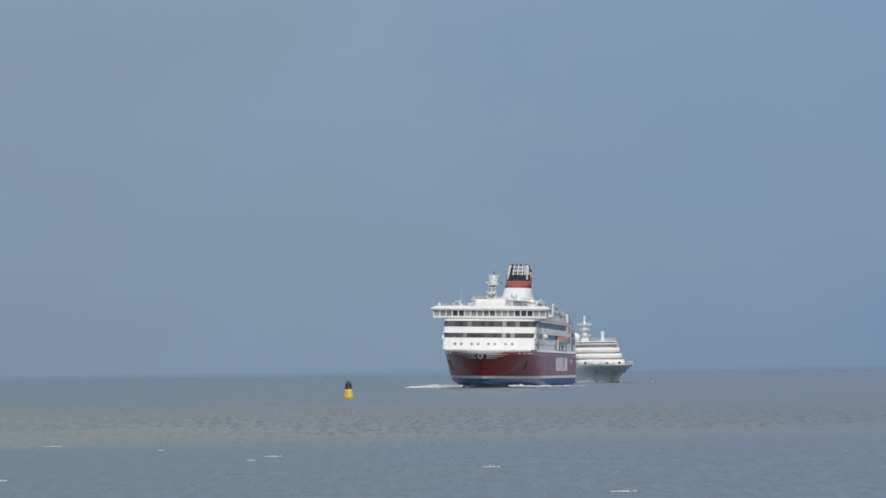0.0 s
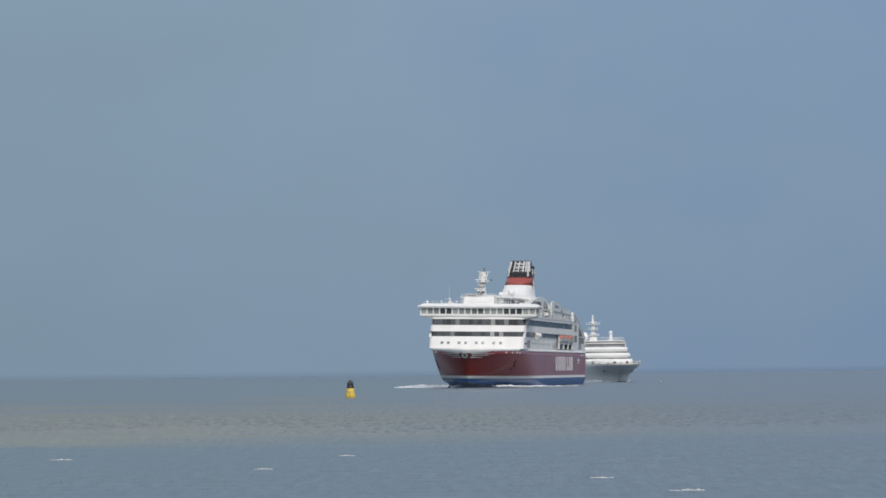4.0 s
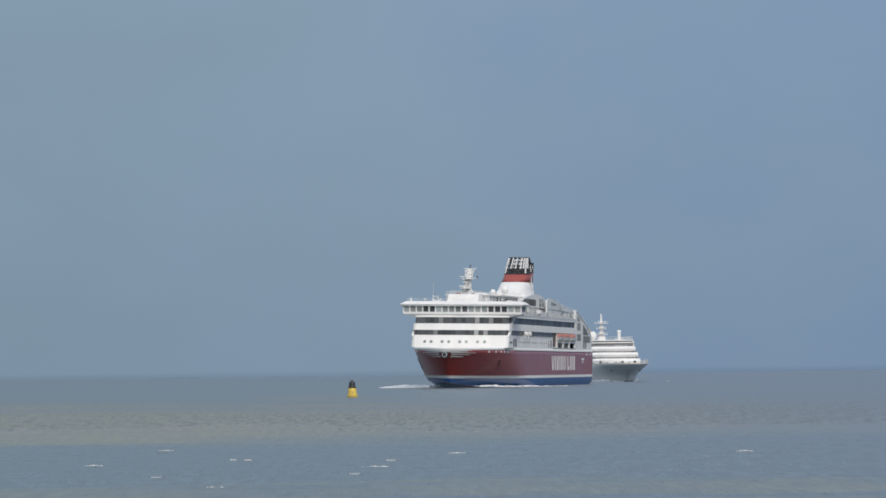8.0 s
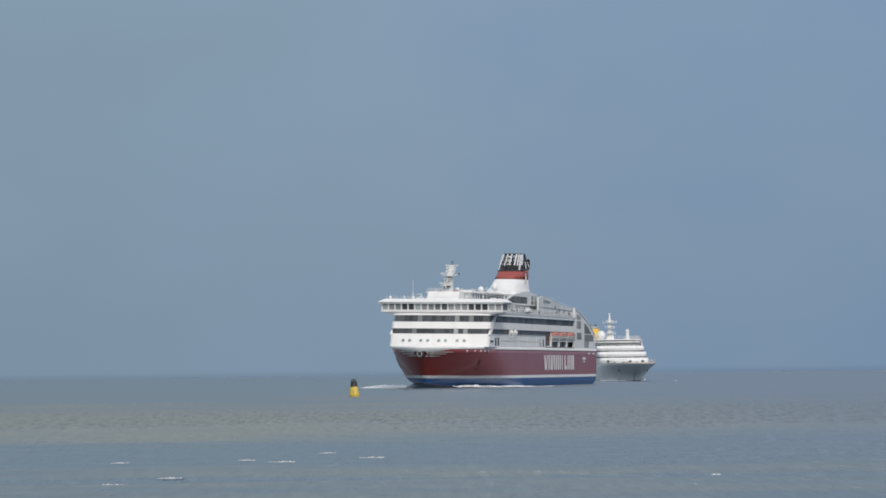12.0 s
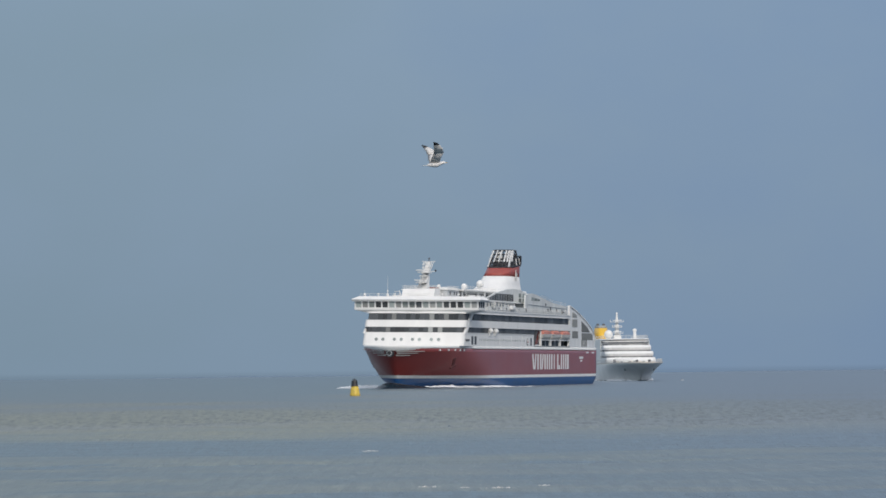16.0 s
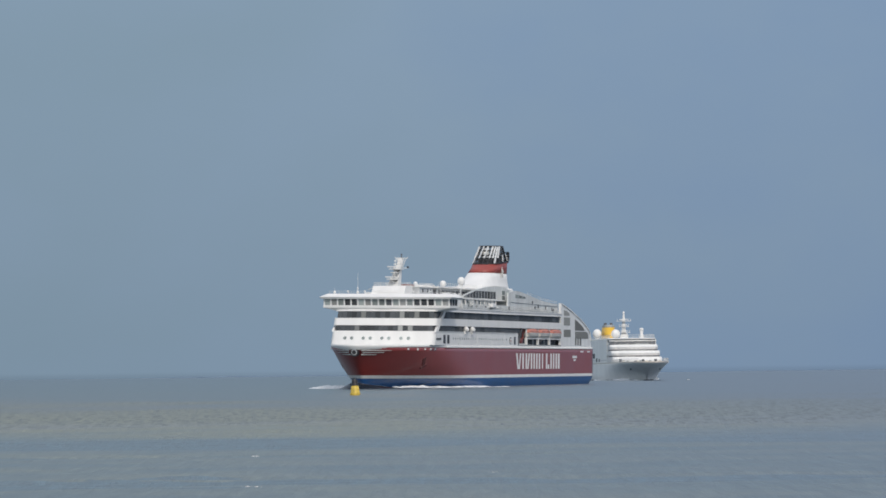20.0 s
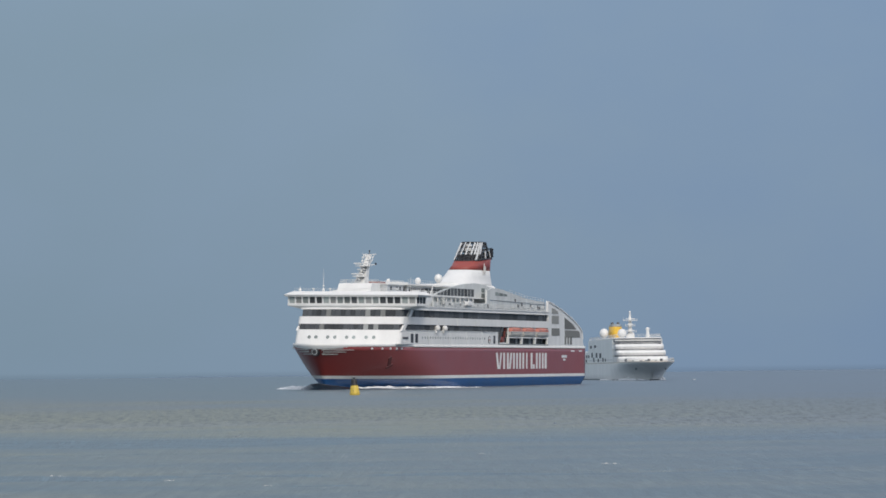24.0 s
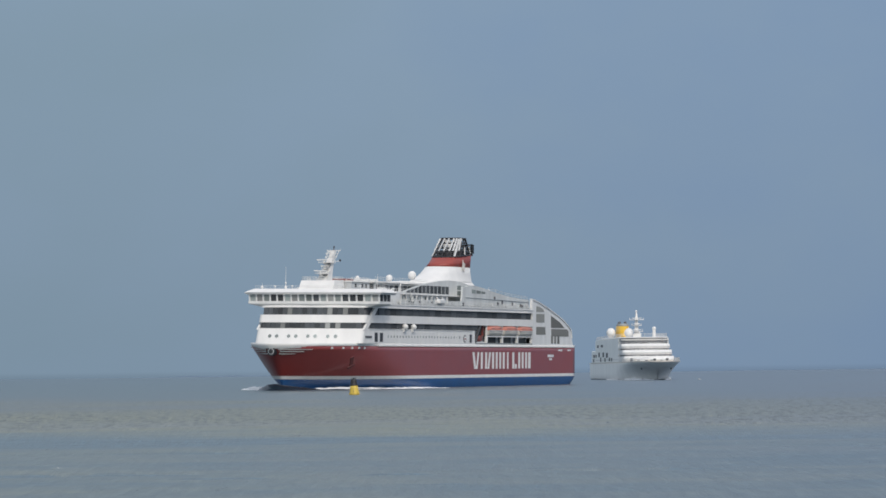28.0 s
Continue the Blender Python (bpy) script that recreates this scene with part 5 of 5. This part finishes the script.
# ---- whitecaps ----
def build_whitecap(seed, length):
    """A low crest that breaks here and there along its length."""
    n = 48
    pts = [((i / (n - 1) - 0.5) * length, 0.1 * math.sin(seed * 3 + i * 0.2)) for i in range(n)]
    hs = [0.026 * max(-1.0, math.sin(math.pi * (i + 0.5) / n) ** 0.6 - 0.72 + 1.9 * noise.noise((i * 0.27, seed * 5.3, 0))) for i in range(n)]
    return part("crest", ridge(pts, hs, [0.06] * n, 0.4, seed * 7.1, 0.03), FOAM_THIN, None)


CAPS = ((0, ((-13.8, 175.5), (-7.5, 159.6), (-8.1, 152.8), (-20.6, 188.6), (2.0, 137.6), (-15.6, 126.6), (5.6, 108.0))),
        (3, ((-15.2, 125.1), (-12.1, 115.5), (-3.6, 119.4), (-12.6, 136.7), (1.9, 121.0), (7.0, 141.3))),
        (5.6, ((-9, 131), (4, 118), (11, 150))), (8, ((-13.1, 167.3), (-10.0, 123.4), (-7.3, 111.2), (-13.9, 140.7), (-8.1, 146.9))),
        (11, ((1.5, 176.8), (8.1, 130.1), (-10.8, 132.2))), (13.6, ((-4, 122), (9, 140))), (17, ((-13.9, 116.9), (-7.7, 101.3), (5.7, 115.9), (-16.3, 158.1))),
        (20, ((-15.3, 127.2), (-10.2, 128.0), (-0.5, 126.0))), (22.6, ((-6, 115), (6, 133))), (25, ((-12, 121), (10, 112))), (28, ((-14, 128),)))
_cap = random.Random(21)
CAPS += tuple((t, tuple((d * (_cap.uniform(-0.12, 0.02) if k < 3 else _cap.uniform(-0.1, 0.11)), d) for k in range(7) for d in (_cap.uniform(103, 158),)))
              for t in (0.2, 3.1, 5.6, 8.3, 11.2, 11.9, 14.7, 17.1, 20.2, 23.4, 25.2, 1.2, 2.1, 4.3, 6.6, 7.2, 9.1, 10.1, 12.2, 15.1, 16.0, 18.1, 19.0, 21.2, 24.0, 26.1, 27.0, 27.9))
crest_meshes = [build_whitecap(k + 1, 0.32 + 0.23 * k) for k in range(5)]
whitecaps = []
for t0, spots in CAPS:
    for i, (x, y) in enumerate(spots):
        ob = new("whitecap", crest_meshes[(i * 3 + int(t0)) % 5].data)
        tagged(ob, "small white breaking wave crest", "whitecap", "whitecaps on the sea")
        whitecaps.append((ob, t0, 1.17 * x, 1.17 * y, i))
for ob in crest_meshes:
    bpy.data.objects.remove(ob)


# ---- drifting streaks of brownish water ----
def build_streak(length, depth, seed):
    bm = bmesh.new()
    n = 60
    prev = None
    for i in range(n + 1):
        u = i / n
        w = math.sin(math.pi * u) ** 0.5
        lo = -depth / 2 * w * (0.8 + 0.5 * noise.noise((u * 9, seed, 0)))
        hi = depth / 2 * w * (0.8 + 0.5 * noise.noise((u * 9, seed, 5)))
        x = (u - 0.5) * length
        now = [bm.verts.new(p) for p in ((x, lo - 7, -0.42), (x, lo * 0.8, 0), (x, (lo + hi) / 2, 0.02), (x, hi * 0.8, 0), (x, hi + 7, -0.42))]
        if prev:
            for k in range(4):
                bm.faces.new((prev[k], prev[k + 1], now[k + 1], now[k]))
        prev = now
    bmesh.ops.remove_doubles(bm, verts=bm.verts, dist=0.001)
    return tagged(part("silt_streak", bm, STREAK_WATER), "long drifting streak of brownish water", "water streak", "silt streaks", "structure")


streaks = [(build_streak(199, 54, 1), ((0, 35, 58.5), (10, 14, 107.6), (20, -4.7, 149.8), (28, -11.7, 156.8))),
           (build_streak(176, 26, 2), ((0, 70, 82), (10, 35, 138), (20, 9.4, 178), (28, 0, 185))),
           (build_streak(210, 51, 3), ((0, 23.4, 16.4), (10, 9.4, 56.2), (20, 2.3, 107.6), (28, 0, 121.7)))]


# ---- what moves ----
FERRY_ROWS = [
    (0, 32.887, 1205.786, 6.558), (2, 33.715, 1190.297, 7.617), (4, 34.284, 1174.792, 8.679), (6, 34.602, 1159.279, 9.740),
    (8, 34.673, 1143.768, 10.797), (10, 34.505, 1128.269, 11.846), (12, 34.103, 1112.790, 12.884), (14, 33.473, 1097.341, 13.906),
    (16, 32.622, 1081.932, 14.909), (18, 31.556, 1066.570, 15.890), (20, 30.280, 1051.267, 16.844), (22, 28.801, 1036.030, 17.769),
    (24, 27.126, 1020.869, 18.660), (26, 25.260, 1005.794, 19.513), (28, 23.209, 990.814, 20.326)]
HEEL = 1.136          # the ferry leans outward in its turn


def liner_pose(t):
    u = t / 28
    turn = 5.6 - 3.0 * u
    mx, my = 58.46 + 15.10 * u, 1412.2 - 60.8 * u      # where the mast stands
    return pose(mx - 95.9 * math.sin(radians(turn)), my + 95.9 * math.cos(radians(turn)), SEA_Z, 0, 0, -90 + turn)


def flap(wings, rows):
    for s, inner, outer in wings:
        walk(inner, [(t, pose(0.02, s * 0.035, 0.03, s * a, 0, 0)) for t, a, b in rows])
        walk(outer, [(t, pose(0.0, s * 0.45 * (half_a if wings is wings_a else half_b), 0.012, s * b, 0, 0)) for t, a, b in rows])


def motions():
    times = [2 * i for i in range(15)]
    walk(ferry, [(t, pose(x, y, 0, 0, 0, -90 - a) @ pose(0, 0, 0, -HEEL, 0, 0)) for t, x, y, a in FERRY_ROWS])
    walk(bow_wave, [(t, pose(x, y, SEA_Z, 0, 0, -90 - a)) for t, x, y, a in FERRY_ROWS])
    walk(liner, [(t, liner_pose(t)) for t in times])
    walk(liner_wave, [(t, liner_pose(t)) for t in times])
    walk(buoy, [(0.5 * i, pose(-16.1, 631.0, SEA_Z + 0.06 * math.sin(i * 1.1), 1.8 * math.sin(i * 0.9 + 1), 2.2 * math.sin(i * 0.75), 8 * math.sin(i * 0.11))) for i in range(57)])
    walk(water, [(4 * i, pose(-14 + 4.0 * i, 0, SEA_Z)) for i in range(8)])
    for ob, rows in streaks:
        walk(ob, [(t, pose(x, y, SEA_Z + 0.07)) for t, x, y in rows])
    for ob, t0, x, y, i in whitecaps:
        rows = [(t0 + d, pose(x + 0.9 * d, y, SEA_Z + z, 0, 0, 5 * (i % 3 - 1))) for d, z in ((-0.9, -0.8), (-0.45, 0.02), (0, 0.08), (0.5, 0.04), (1.0, -0.8))]
        rows = [r for r in rows if 0 <= r[0] <= 28]
        if rows[0][0] > 0:
            rows.insert(0, (0, pose(x - 0.9, y, SEA_Z - 0.8)))
        if rows[-1][0] < 28:
            rows.append((28, pose(x + 0.9, y, SEA_Z - 0.8)))
        walk(ob, rows)
    # the first gull comes in from the east, gliding down
    ga = [(0, 147.27, 79.38, 33.51), (9.5, 17.54, 43.09, 11.06), (10.4, 5.97, 39.92, 7.65), (10.5, 4.81, 39.69, 7.2), (10.6, 3.49, 39.69, 6.59), (10.7, 2.29, 39.69, 6.26), (10.8, 1.01, 39.69, 5.91), (10.9, -0.15, 39.69, 5.64),
          (11.0, -1.39, 39.69, 5.31), (11.1, -2.47, 39.69, 5.14), (11.2, -3.6, 39.69, 4.87), (11.3, -4.51, 39.69, 4.65), (11.5, -6.73, 39.46, 4.37), (13, -22.83, 37.42, 5.16), (28, -181.59, 22.68, 22.17)]
    walk(gull_a, [(t, pose(x + 0.03, y, z + 0.015, 0, 0, -98) @ pose(0, 0, 0, -13, -8, 0)) for t, x, y, z in ga])
    flap(wings_a, ((0, 4, -8), (10.4, 6, -12), (10.6, 8, -20), (10.8, 10, -16), (11.0, 10, -15), (11.1, 9, -16), (11.2, -4, -26), (11.3, -10, -32), (12, 4, -12), (28, 4, -10)))
    # the second climbs in from the west, flapping, and crosses to the east
    gb = [(0, -150, 60, 14.0, 0), (13, -26, 60, 4.6, 20), (14.9, -8.2, 60, 5.95, 60), (15.0, -7.47, 60, 6.20, 52), (15.1, -6.82, 60, 6.40, 42), (15.2, -6.04, 60, 6.52, 18), (15.3, -5.43, 60, 6.64, 38), (15.4, -4.52, 60, 6.89, 28),
          (15.5, -3.93, 60, 7.0, 8), (15.7, -2.42, 60, 7.14, 0), (15.8, -1.58, 60, 7.15, 8), (15.9, -1.0, 60, 7.06, 0), (16.0, -0.14, 60, 6.97, 0), (16.3, 2.03, 60, 6.87, 0), (16.7, 5.04, 60, 6.47, 0), (17.0, 7.40, 60, 5.92, 0),
          (17.2, 9.0, 60, 5.6, 0), (20, 32, 60, 9.0, 0), (28, 120, 60, 30.0, 0)]
    walk(gull_b, [(t, pose(x, y, z, 0, 0, 40 if t < 15.15 else 22 if t < 15.45 else 14) @ pose(0, 0, 0, roll, -6 if t > 15.9 else 10 if t < 15.4 else 0, 0)) for t, x, y, z, roll in gb])
    flap(wings_b, ((0, 0, 0), (14.9, 0, -20), (15.0, -4, -22), (15.1, 16, -20), (15.2, 68, 10), (15.3, 6, -16), (15.4, -14, -38), (15.5, 22, 8), (15.6, 40, 0), (15.7, 0, -20), (15.8, -38, -12), (15.9, 12, 5),
                   (16.0, 36, 8), (16.1, 12, -8), (16.2, -46, -10), (16.3, 0, 5), (16.4, 45, 0), (16.5, -14, -12), (16.6, -38, -5), (16.7, 24, 6), (16.8, 34, 4), (16.9, -34, -10), (17.0, -34, -5), (17.2, 30, 0), (28, 0, 0)))


motions()
